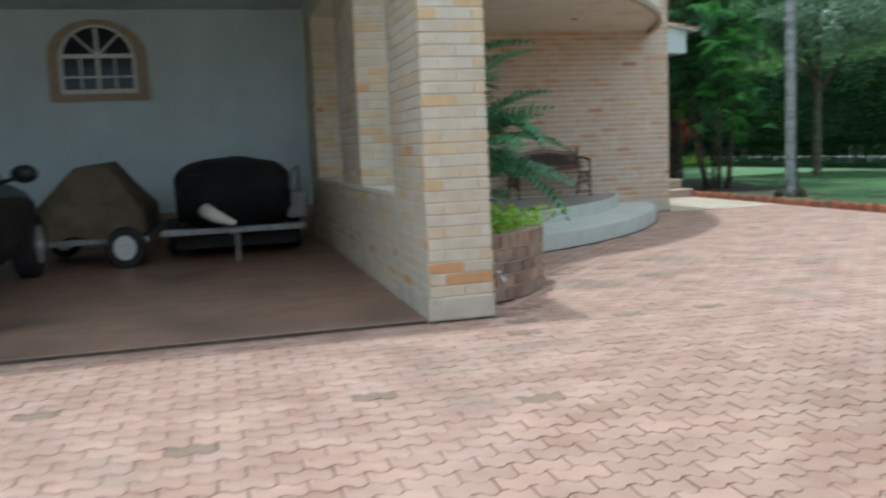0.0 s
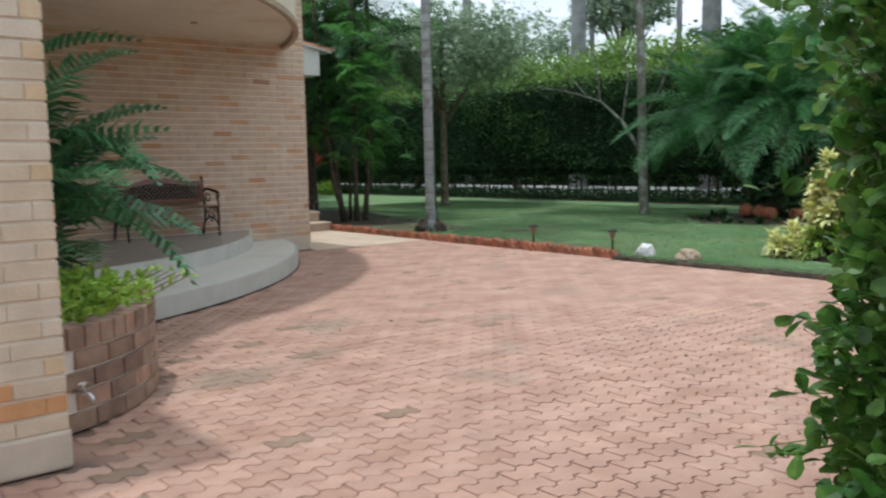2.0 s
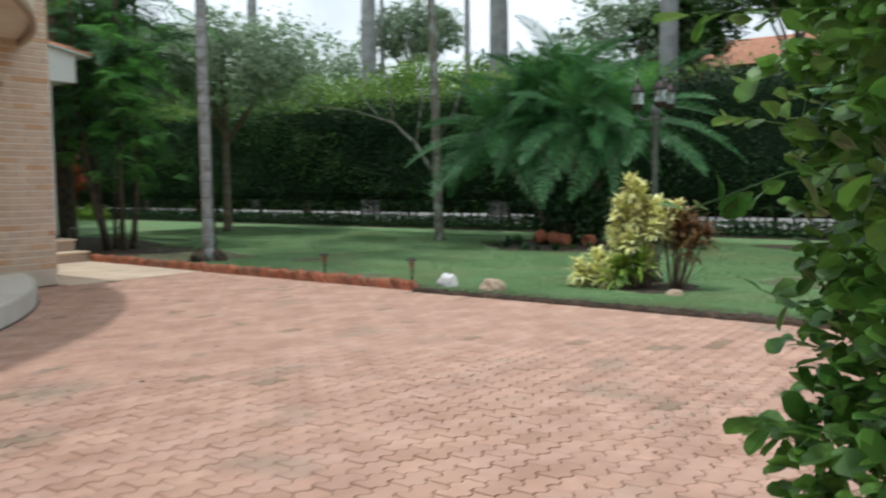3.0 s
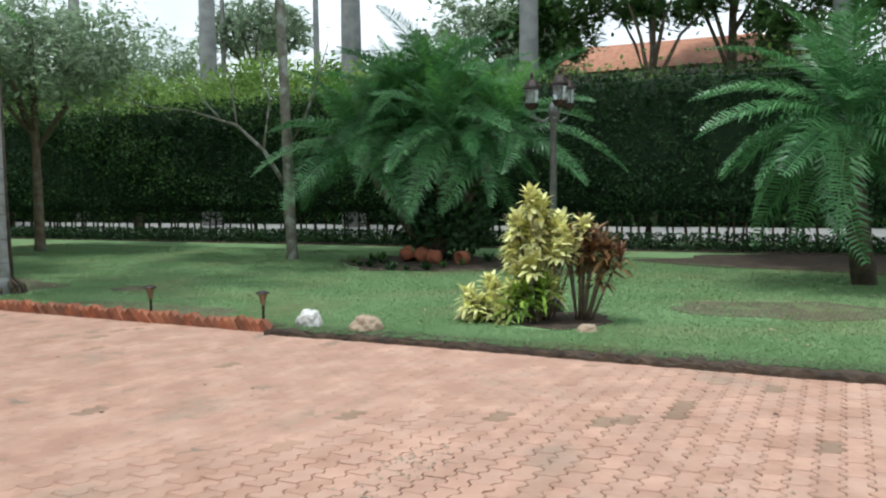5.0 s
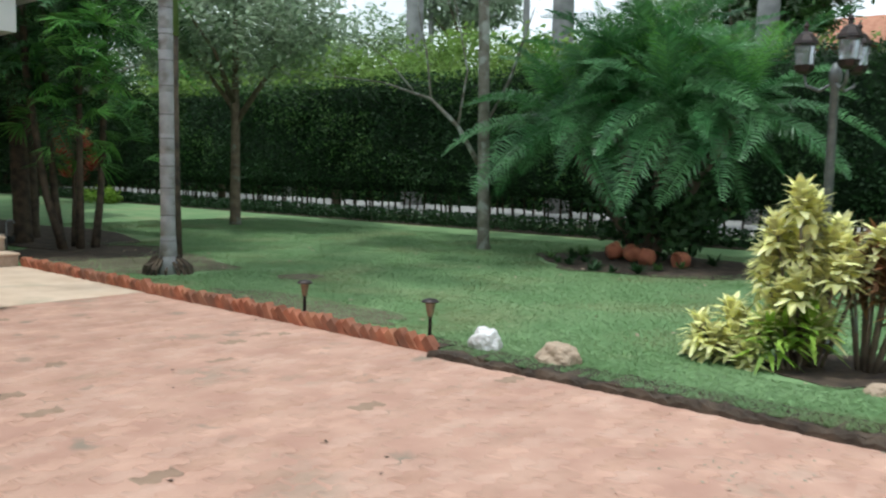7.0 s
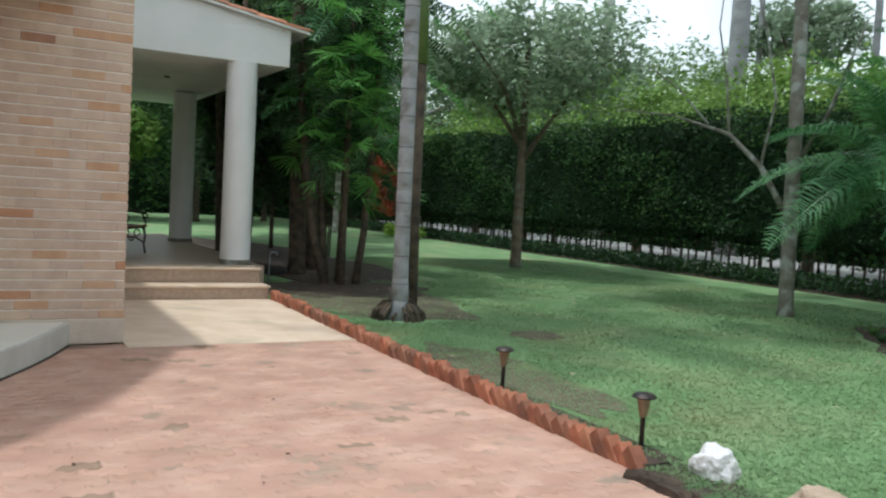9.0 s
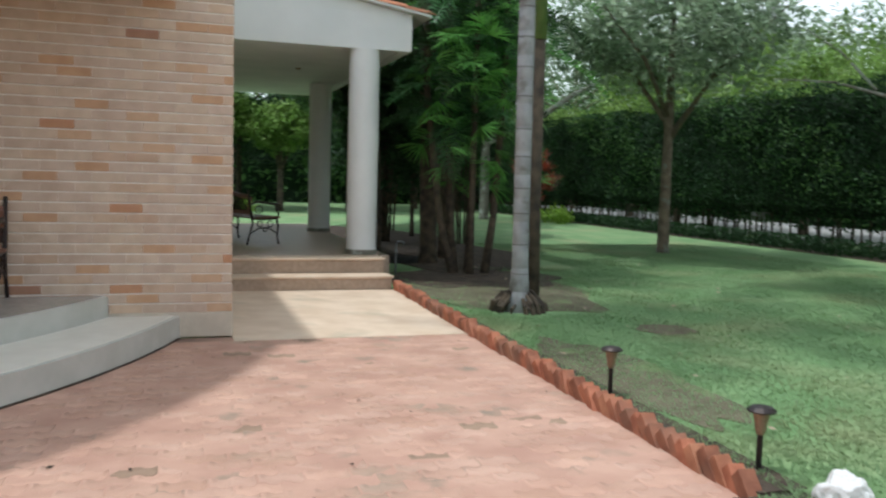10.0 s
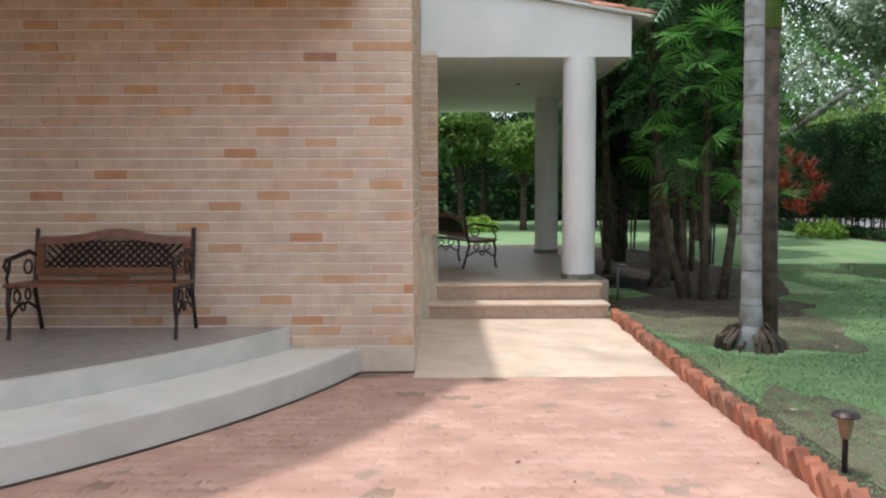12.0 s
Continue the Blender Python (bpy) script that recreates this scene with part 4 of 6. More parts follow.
def leaf_cloud(rng, centres, size, aspect=0.5, flat=0.0, jitter=0.35):
    """Loose pointed leaf quads at the centres, turned at random; flat pulls them level."""
    n = len(centres)
    d = rng_dir(rng, n)
    d[:, 2] *= 1 - flat
    d /= np.linalg.norm(d, axis=1, keepdims=True)
    o = rng_dir(rng, n)
    if flat:
        o = np.cross(d, np.array([0, 0, 1.0]) + 0.4 * o)
    else:
        o = np.cross(d, o)
    o /= np.linalg.norm(o, axis=1, keepdims=True) + 1e-9
    s = size * (1 + rng.uniform(-jitter, jitter, (n, 1)))
    q = np.empty((n, 4, 3))
    q[:, 0] = centres - d * s * 0.5
    q[:, 1] = centres + o * s * aspect * 0.5 - d * s * 0.02
    q[:, 2] = centres + d * s * 0.5
    q[:, 3] = centres - o * s * aspect * 0.5 - d * s * 0.02
    return q


def clumps(rng, n_clump, per, centre, radii, spread, hollow=0.6):
    """Leaf centres in clumps over the shell of an ellipsoid."""
    d = rng_dir(rng, n_clump)
    rad = hollow + (1 - hollow) * rng.random((n_clump, 1))
    c = np.array(centre) + d * rad * np.array(radii)
    pts = np.repeat(c, per, axis=0) + rng.normal(size=(n_clump * per, 3)) * spread
    return c, pts


def frond(rng, length, droop, leaflets=34, leaf_len=0.32, leaf_w=0.028, rise=1.0, hang=0.35):
    """A feather leaf along +x: quads (n, 4, 3)."""
    t = np.linspace(0.12, 1.0, leaflets)
    x = length * (t - 0.12 * droop * t ** 2)
    z = length * (rise * t * 0.55 - droop * t ** 2 * 0.75)
    dx = np.gradient(x)
    dz = np.gradient(z)
    out = []
    for s in (-1, 1):
        ln = leaf_len * (np.sin(np.pi * np.clip(t * 0.9 + 0.08, 0, 1)) ** 0.6) * rng.uniform(0.85, 1.1, leaflets)
        base = np.c_[x, np.zeros(leaflets), z]
        ang = rng.uniform(0.75, 1.0, leaflets)
        way = np.c_[np.cos(ang) * 0.8, s * np.sin(ang), 0.18 + rng.uniform(-0.1, 0.1, leaflets)]
        mid = base + way * ln[:, None] * 0.5
        tip = base + way * ln[:, None] * 0.95
        tip[:, 2] -= ln * hang * rng.uniform(0.7, 1.3, leaflets)
        w = np.c_[dx, np.zeros(leaflets), dz]
        w /= np.linalg.norm(w, axis=1, keepdims=True)
        w = w * leaf_w * 0.5
        out.append(np.stack([base - w * 0.5, base + w * 0.5, mid + w, mid - w], 1))
        out.append(np.stack([mid - w, mid + w, tip + w * 0.15, tip - w * 0.15], 1))
    w = np.c_[np.zeros(leaflets), np.full(leaflets, 0.010), np.zeros(leaflets)]
    p = np.c_[x, np.zeros(leaflets), z]
    rach = np.stack([p[:-1] - w[:-1], p[:-1] + w[:-1], p[1:] + w[1:] * 0.8, p[1:] - w[1:] * 0.8], 1)
    base = np.array([[[0, -0.012, 0], [0, 0.012, 0], p[0] + [0, 0.01, 0], p[0] - [0, 0.01, 0]]])
    return np.concatenate(out + [rach, base])


def place(q, at, yaw, pitch=0.0, roll=0.0, scale=1.0):
    m = np.array(Euler((roll, -pitch, yaw)).to_matrix())
    return (q * scale) @ m.T + np.array(at)


def palm_crown(rng, at, n, length, leaf_len, low=-0.3, high=1.35, leaflets=34, leaf_w=0.028, droop=0.75):
    out = []
    for i in range(n):
        f = (i + 0.5) / n
        pitch = high - (high - low) * f ** 0.8
        out.append(place(frond(rng, length * rng.uniform(0.85, 1.1), droop * rng.uniform(0.7, 1.2), leaflets, leaf_len, leaf_w, 0.35),
                         at, i * 2.4 + rng.uniform(-0.3, 0.3), pitch, rng.uniform(-0.5, 0.5)))
    return np.concatenate(out)


def fan_leaf(rng, radius, fingers=14):
    a = np.linspace(-1.25, 1.25, fingers)
    w = radius * 0.075
    tip = np.c_[np.cos(a), np.sin(a), -0.25 * np.abs(a) - rng.uniform(0, 0.2, fingers)] * radius
    mid = tip * 0.55
    mid[:, 2] += 0.06 * radius
    n = np.c_[-np.sin(a), np.cos(a), np.zeros(fingers)] * w / 2
    z = np.zeros((fingers, 3))
    return np.concatenate([np.stack([z - n * 0.2, z + n * 0.2, mid + n, mid - n], 1), np.stack([mid - n, mid + n, tip + n * 0.2, tip - n * 0.2], 1)])


def trunk_part(name, pts, rads, mat, parent, seg=12, seed=1, jitter=0.05, label=""):
    b = part(name, tube(pts, rads, seg, jitter=jitter, rng=random.Random(seed)), mat, parent, label, smooth=True)
    b.matrix_parent_inverse = parent.matrix_world.inverted()
    return b


def crown_part(name, q, mat, parent, label="", kind=""):
    b = quads(name, q, mat, parent, label, kind)
    b.matrix_parent_inverse = parent.matrix_world.inverted()
    return b


# royal palm beside the walkway
def ringed(x, y, h, r0, r1, flare, step=0.23, z0=0.0, lean=(0, 0)):
    pts, rad = [], []
    z = z0
    while z < h:
        t = z / h
        r = r0 + (r1 - r0) * t + flare * math.exp(-z / 0.16)
        for dz, k in ((0.0, 1.0), (0.004, 0.985), (0.010, 0.985), (0.014, 1.012)):
            pts.append((x + lean[0] * z, y + lean[1] * z, z + dz))
            rad.append(r * k)
        z += step
    return pts, rad


rng = np.random.default_rng(11)
palm = thing("palm_tree", 2.83, 0.7, 0.03, "tall palm with a grey ringed trunk and a dark root mass", "tree")
p_, r_ = ringed(2.83, 0.7, 9.0, 0.080, 0.075, 0.075, lean=(-0.012, -0.01))
trunk_part("trunk", p_, r_, "bark_grey", palm, 20, jitter=0.012)
trunk_part("crownshaft", [(2.72, 0.61, 9.0), (2.71, 0.6, 10.0)], [0.11, 0.05], "shaft", palm)
crown_part("crown", palm_crown(rng, (2.71, 0.6, 9.9), 14, 2.8, 0.7, -0.4, 1.2, 40, 0.04), "frond", palm)
for k in range(13):
    z_ = 0.42 + 0.285 * k + rng.uniform(-0.02, 0.02)
    rr_ = 0.0805 + 0.075 * math.exp(-z_ / 0.16)
    ob = part("ring_scar", lathe([(rr_, -0.006), (rr_ + 0.0035, 0), (rr_, 0.007)], 20, (2.83 - 0.012 * z_, 0.7 - 0.01 * z_, z_)), "ring", palm, "dark ring scar")
    ob.matrix_parent_inverse = palm.matrix_world.inverted()
rb = bmesh.new()
rr = random.Random(7)
for i in range(70):
    a = rr.uniform(0, 6.28)
    r0, r1 = rr.uniform(0.10, 0.17), rr.uniform(0.22, 0.30)
    tube([(2.83 + r0 * math.cos(a), 0.7 + r0 * math.sin(a), rr.uniform(0.10, 0.24)), (2.83 + r1 * 0.9 * math.cos(a), 0.7 + r1 * 0.9 * math.sin(a), rr.uniform(0.08, 0.14)),
          (2.83 + r1 * math.cos(a), 0.7 + r1 * math.sin(a), 0.0)], [0.016, 0.022, 0.018], 5, rb)
b = part("root", rb, "bark_dark", palm, "dark aerial root mass")
b.matrix_parent_inverse = palm.matrix_world.inverted()
palm2 = thing("palm_tree", 3.05, 0.92, 0.03, "slender brown palm with a green crownshaft", "tree")
trunk_part("trunk", [(3.05, 0.92, 0), (3.05, 0.93, 1.2), (3.05, 0.94, 2.75)], [0.10, 0.075, 0.07], "bark_dark", palm2)
trunk_part("crownshaft", [(3.05, 0.94, 2.75), (3.05, 0.94, 4.1)], [0.08, 0.06], "shaft", palm2)
crown_part("crown", palm_crown(rng, (3.05, 0.94, 4.1), 11, 1.5, 0.4, 0.3, 1.4, 28, 0.03), "frond", palm2)

# clump of slender palms
CL = [((3.22, 3.92), (-0.45, 0.35), 0.05, 6.0), ((3.42, 3.85), (0.02, 0.0), 0.045, 6.5), ((3.66, 3.9), (0.30, 0.1), 0.048, 6.0), ((3.30, 4.15), (-0.1, 0.3), 0.05, 5.0),
      ((3.50, 4.2), (0.1, 0.1), 0.03, 4.0)]
clump = thing("palm_clump", 3.35, 3.8, 0.03, "clump of slender brown palm stems with green feather leaves", "tree")
for (x, y), (lx, ly), r0, h in CL:
    trunk_part("stem", [(x, y, 0.0), (x + lx * 0.4, y + ly * 0.4, 0.8), (x + lx * 0.8, y + ly * 0.8, 2.5), (x + lx, y + ly, h)], [r0 * 1.3, r0, r0 * 0.9, r0 * 0.7], "bark_dark", clump, 10)
    crown_part("crown", palm_crown(rng, (x + lx, y + ly, h), 9, 1.7, 0.42, -0.3, 1.3, 28, 0.03), "frond", clump)
cr = np.concatenate([palm_crown(rng, (3.3 + rng.uniform(-0.35, 0.5), 3.8 + rng.uniform(-0.3, 0.5), z), 7, 1.0, 0.33, -0.5, 1.0, 22, 0.026) for z in (2.1, 2.3, 2.6, 2.9, 3.2, 3.6)])
crown_part("leaves", cr, "frond", clump)
# Dark copy of the fronds paints the shade inside the clump.
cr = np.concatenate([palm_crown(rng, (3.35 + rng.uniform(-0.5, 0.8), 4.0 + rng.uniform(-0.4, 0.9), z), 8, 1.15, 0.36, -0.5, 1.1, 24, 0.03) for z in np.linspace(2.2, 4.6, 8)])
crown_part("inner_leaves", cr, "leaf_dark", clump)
# Upper fronds get a brighter colour in place of sunlit highlights.
tall = np.concatenate([palm_crown(rng, (x, y, z), 9, 1.9, 0.45, -0.6, 1.2, 28, 0.035) for x, y, z in ((3.9, 5.2, 4.4), (4.3, 4.8, 4.6), (4.3, 5.6, 3.4), (3.6, 5.2, 5.2), (4.2, 6.2, 5.6))])
crown_part("upper_leaves", tall, "frond_light", clump)
fans = np.concatenate([place(fan_leaf(rng, rng.uniform(0.25, 0.42)), (x, y, z), rng.uniform(0, 6.3), rng.uniform(-0.4, 0.6), rng.uniform(-0.5, 0.5))
                       for x, y, z in zip(rng.uniform(2.7, 4.1, 110), rng.uniform(2.9, 4.4, 110), rng.uniform(1.25, 4.2, 110))])
crown_part("fan_leaf", fans, "frond_light", clump)


def plain_tree(name, x, y, h, r, mat, label, lean=(0, 0), seg=12, crown=None, seed=1, leaves="leaf_mid", limbs=5, size=0.12, fork=0.55, count=(160, 26), kind_=""):
    e = thing(name, x, y, 0.03, label, "tree")
    rr = random.Random(seed)
    lx, ly = lean
    trunk_part("trunk", [(x, y, -0.02), (x + lx * 0.02, y + ly * 0.02, 0.15), (x + lx * 0.4, y + ly * 0.4, h * fork * 0.5), (x + lx, y + ly, h * fork), (x + lx * 1.3, y + ly * 1.3, h * 0.9)],
               [r * 1.35, r * 1.02, r * 0.9, r * 0.8, r * 0.35], mat, e, seg, seed)
    if crown:
        cz, rx, rz, = crown
        bm = bmesh.new()
        for i in range(limbs):
            a = i * 6.28 / limbs + rr.uniform(-0.4, 0.4)
            z0 = h * fork * rr.uniform(0.75, 1.1)
            tube([(x + lx, y + ly, z0), (x + lx + math.cos(a) * rx * 0.3, y + ly + math.sin(a) * rx * 0.3, z0 + (cz - z0) * 0.5 + 0.2),
                  (x + lx + math.cos(a) * rx * 0.75, y + ly + math.sin(a) * rx * 0.75, cz + rr.uniform(-0.2, 0.5) * rz)], [r * 0.5, r * 0.33, r * 0.1], 7, bm)
        b_ = part("limb", bm, mat, e, smooth=True)
        b_.matrix_parent_inverse = e.matrix_world.inverted()
        g_ = np.random.default_rng(seed)
        _, pts = clumps(g_, count[0], count[1], (x + lx, y + ly, cz), (rx, rx, rz), 0.12 * rx ** 0.5, 0.4)
        crown_part("crown", leaf_cloud(g_, pts, size, 0.45, 0.5), leaves, e)
    return e


plain_tree("tree", 8.5, 7.05, 5.6, 0.11, "bark_brown", "young tree with a forked brown trunk and grey-green leaves", crown=(4.2, 2.8, 1.2), seed=3, leaves="leaf_pale", size=0.165, fork=0.42, count=(200, 80))
# The crown stays above view, spread wide to dapple the lawn.
t2 = plain_tree("tree", 8.25, 0.25, 9.0, 0.10, "bark_lichen", "tall lichen-grey tree with a bare side branch", lean=(0.0, 0.25), crown=(8.0, 3.8, 1.6), seed=4, fork=0.8, count=(170, 60), size=0.2)
bb = bmesh.new()
for pts, rad in (([(8.25, 0.35, 1.35), (8.15, 0.75, 2.0), (8.05, 1.25, 2.45), (7.9, 2.2, 2.75), (7.8, 3.3, 2.9)], [0.045, 0.038, 0.028, 0.016, 0.006]),
                 ([(8.05, 1.25, 2.45), (8.1, 1.4, 3.2), (8.2, 1.7, 4.0), (8.2, 1.6, 5.2)], [0.022, 0.018, 0.012, 0.006]),
                 ([(8.15, 0.75, 2.0), (8.3, 0.7, 2.9), (8.3, 0.95, 3.9), (8.3, 1.3, 4.8)], [0.022, 0.018, 0.012, 0.006]),
                 ([(8.0, 1.6, 2.6), (7.8, 2.0, 3.1), (7.7, 2.6, 3.5)], [0.02, 0.015, 0.005]),
                 ([(8.25, 0.35, 1.9), (8.35, -0.1, 2.7), (8.4, -0.5, 3.8)], [0.04, 0.03, 0.008])):
    tube(pts, rad, 7, bb)
b = part("branch", bb, "bark_lichen", t2, "bare pale branch", smooth=True)
b.matrix_parent_inverse = t2.matrix_world.inverted()
g2 = np.random.default_rng(21)
_, pts = clumps(g2, 60, 14, (8.0, 1.9, 3.2), (0.9, 1.7, 0.5), 0.12, 0.3)
crown_part("twig_leaves", leaf_cloud(g2, pts, 0.09, 0.5, 0.5), "leaf_light", t2)

# trunks behind the porch columns
for i, (x, y, r, h, m_) in enumerate(((3.25, 5.35, 0.13, 9, "bark_dark"), (3.75, 6.1, 0.10, 9, "bark_dark"), (2.75, 8.3, 0.06, 8, "bark_dark"), (2.9, 7.2, 0.05, 8, "bark_dark"))):
    e = thing("palm_tree", x, y, 0.03, "dark-trunked palm in the shaded border", "tree", "border palms")
    trunk_part("trunk", [(x, y, -0.02), (x + 0.03, y, 0.2), (x - 0.08, y + 0.05, h * 0.5), (x - 0.05, y, h)], [r * 1.5, r, r * 0.85, r * 0.6], m_, e, 10, i)
    crown_part("crown", palm_crown(rng, (x - 0.05, y, h), 12, 2.2, 0.5, -0.5, 1.2, 30, 0.035), "leaf_mid", e)
for i in range(7):
    x, y = rng.uniform(3.3, 5.2), rng.uniform(7.5, 13.5)
    e = thing("bamboo_clump", x, y, 0.03, "clump of thin dark stems with drooping leaves", "bamboo", "border clumps")
    tips = []
    for k in range(7):
        a, s = rng.uniform(0, 6.28), rng.uniform(0.2, 0.8)
        hh = rng.uniform(3.5, 6.5)
        bm = tube([(x + 0.1 * math.cos(a), y + 0.1 * math.sin(a), 0), (x + s * 0.4 * math.cos(a), y + s * 0.4 * math.sin(a), hh * 0.5), (x + s * math.cos(a), y + s * math.sin(a), hh)], [0.019, 0.016, 0.008], 6)
        b = part("stem", bm, "bark_dark", e, smooth=True)
        b.matrix_parent_inverse = e.matrix_world.inverted()
        tips.append((x + s * math.cos(a), y + s * math.sin(a), hh))
    q = np.concatenate([palm_crown(rng, (tx, ty, tz), 6, 1.3, 0.35, -0.6, 1.2, 20, 0.03) for tx, ty, tz in tips] +
                       [palm_crown(rng, (x, y, zz), 5, 1.1, 0.3, -0.5, 1.0, 18, 0.028) for zz in (2.2, 3.0)])
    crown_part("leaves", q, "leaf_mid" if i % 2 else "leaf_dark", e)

def rosette_low(rng_, size):
    """A low tuft of pointed leaves round the origin."""
    n_ = 26
    a_ = rng_.uniform(0, 6.28, n_)
    up_ = rng_.uniform(0.1, 1.1, n_)
    d_ = np.c_[np.cos(a_) * np.cos(up_), np.sin(a_) * np.cos(up_), np.sin(up_)] * (size * rng_.uniform(0.6, 1.1, n_))[:, None]
    s_ = np.c_[-np.sin(a_), np.cos(a_), np.zeros(n_)] * size * 0.13
    z_ = np.zeros((n_, 3))
    return np.stack([z_, d_ * 0.5 - s_, d_, d_ * 0.5 + s_], 1)


# dwarf date palm with leaning stems
dp = thing("palm_tree", 8.6, -2.4, 0.03, "broad multi-stemmed dwarf date palm with arching feathery fronds", "tree")
for (tx, ty, tz), n_ in (((8.25, -1.15, 1.95), 32), ((8.5, -2.7, 2.1), 42), ((8.9, -3.5, 2.1), 28), ((9.1, -2.2, 2.75), 44), ((8.8, -1.7, 2.5), 34)):
    trunk_part("stem", [(8.6, -2.4, 0), (8.6 + (tx - 8.6) * 0.35, -2.4 + (ty + 2.4) * 0.35, tz * 0.35), (tx, ty, tz)], [0.12, 0.085, 0.09], "bark_dark", dp, 10, int(tz * 10), 0.12)
    crown_part("crown", palm_crown(rng, (tx, ty, tz), int(n_ * 0.66), 1.85, 0.42, -0.34, 1.5, 62, 0.022, 0.95), "frond", dp)
    crown_part("young_fronds", palm_crown(rng, (tx, ty, tz + 0.1), 9, 1.3, 0.30, 0.75, 1.5, 44, 0.018, 0.4), "frond_light", dp, "brighter upright fronds")
# Low undergrowth whose dark leaves also paint the shadow beneath the fronds.
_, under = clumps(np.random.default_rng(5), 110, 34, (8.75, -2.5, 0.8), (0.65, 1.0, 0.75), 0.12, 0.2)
# Added tree, out of view: its crown darkens the lawn and hedge below.
tree_shade = plain_tree("tree", 11.4, -13.2, 7.5, 0.16, "bark_brown", "unseen spreading tree added to shade the ground beside the hedge", lean=(-0.6, 2.4), crown=(6.6, 5.0, 1.0), seed=131, leaves="leaf_mid", size=0.26, fork=0.75, count=(280, 55))
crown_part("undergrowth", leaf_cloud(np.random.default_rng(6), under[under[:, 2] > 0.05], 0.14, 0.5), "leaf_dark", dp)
for i, (x, y) in enumerate(((8.2, -2.0), (8.1, -2.4), (8.15, -2.75), (8.25, -3.15))):
    pot = thing("clay_pot", x, y, 0.04, "terracotta pot on its side at the palm's foot", "pot", "pots round the palm", rz=i * 25 - 30)
    pot.matrix_world = pose(x + 0.09 * (i % 2), y, 0.15, 70 + 9 * i, 12 * i - 10, 60 + i * 61)
    part("body", lathe([(0.07, 0), (0.105, 0.03), (0.12, 0.11), (0.11, 0.165), (0.093, 0.165), (0.093, 0.04)], 18), "clay", pot, smooth=True)
    part("rim", lathe([(0.105, 0.157), (0.125, 0.16), (0.125, 0.188), (0.098, 0.188), (0.093, 0.165)], 18), "clay", pot, smooth=True)
# The palm's shade on this bed is put into the soil colour.
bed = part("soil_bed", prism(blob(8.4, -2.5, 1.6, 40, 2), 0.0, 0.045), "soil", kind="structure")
tagged(bed, "bare soil under the palm, darkened for its shade", "soil")
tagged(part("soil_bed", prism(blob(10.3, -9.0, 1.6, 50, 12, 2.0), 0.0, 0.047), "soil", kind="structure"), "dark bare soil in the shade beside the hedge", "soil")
g8 = np.random.default_rng(88)
for k in range(26):
    a_, d_ = g8.uniform(0, 6.28), g8.uniform(0.5, 1.5)
    e = thing("ground_plant", 8.4 + d_ * math.cos(a_), -2.5 + d_ * math.sin(a_), 0.045, "low dark green plant on the bare soil", "plant", "low plants under the palm")
    part_q = rosette_low(g8, g8.uniform(0.12, 0.24))
    quads("leaves", part_q, "leaf_dark" if k % 3 else "leaf_mid", e)
# second dwarf palm by the hedge
dp2 = thing("palm_tree", 7.2, -8.9, 0.03, "dwarf date palm with arching fronds by the hedge", "tree")
trunk_part("stem", [(7.2, -8.9, 0), (7.0, -8.8, 0.9), (7.0, -8.7, 1.9)], [0.14, 0.12, 0.12], "bark_dark", dp2, 10, 5, 0.12)
crown_part("crown", palm_crown(rng, (7.0, -8.7, 1.95), 46, 1.8, 0.42, -0.6, 1.4, 44, 0.028, 0.8), "frond", dp2)


# crotons round the lamp post
def rosette(rng, at, n, length, width, up=0.5):
    out = []
    for i in range(n):
        a = i * 2.4 + rng.uniform(-0.2, 0.2)
        pt = up + rng.uniform(-0.5, 0.6)
        L = length * rng.uniform(0.75, 1.1)
        d = np.array([math.cos(a) * math.cos(pt), math.sin(a) * math.cos(pt), math.sin(pt)])
        s = np.array([-math.sin(a), math.cos(a), 0]) * width / 2
        b0 = np.array(at)
        mid = b0 + d * L * 0.5 + [0, 0, 0.02]
        tip = b0 + d * L - [0, 0, L * 0.08]
        out.append([b0 - s * 0.3, b0 + s * 0.3, mid + s, mid - s])
        out.append([mid - s, mid + s, tip + s * 0.15, tip - s * 0.15])
    return np.array(out)


def croton(name, label, mat, tips, base, length, width, n=26, stemmat="bark_brown"):
    e = thing(name, *base, 0.03, label, "shrub")
    q = []
    for x, y, z in tips:
        bm = tube([(base[0] + (x - base[0]) * 0.25, base[1] + (y - base[1]) * 0.25, 0.0), (base[0] + (x - base[0]) * 0.6, base[1] + (y - base[1]) * 0.6, z * 0.5), (x, y, z)], [0.014, 0.011, 0.008], 6)
        b_ = part("stem", bm, stemmat, e, smooth=True)
        b_.matrix_parent_inverse = e.matrix_world.inverted()
        for k in range(3):
            q.append(rosette(rng, (x, y, z - 0.05 * k), n // 2, length, width, 0.65 - 0.4 * k))
    crown_part("leaves", np.concatenate(q), mat, e)


tips = [(3.15 + rng.uniform(-0.22, 0.2), -6.12 + dy + rng.uniform(-0.05, 0.05), z + rng.uniform(-0.03, 0.03)) for dy, z in
        ((-0.02, 1.16), (0.05, 1.02), (-0.08, 1.0), (0.13, 0.92), (0.25, 0.86), (0.0, 0.85), (-0.15, 0.84), (0.16, 0.75), (0.3, 0.72), (-0.02, 0.7), (0.1, 0.6), (-0.28, 0.86), (-0.4, 0.9), (-0.2, 0.96), (0.02, 0.5), (-0.05, 0.92), (0.1, 0.8), (0.2, 0.62), (-0.25, 0.72), (-0.35, 0.78), (0.0, 0.62), (0.12, 0.5), (-0.1, 0.55), (-0.12, 1.08), (0.08, 0.4), (-0.2, 0.4))]
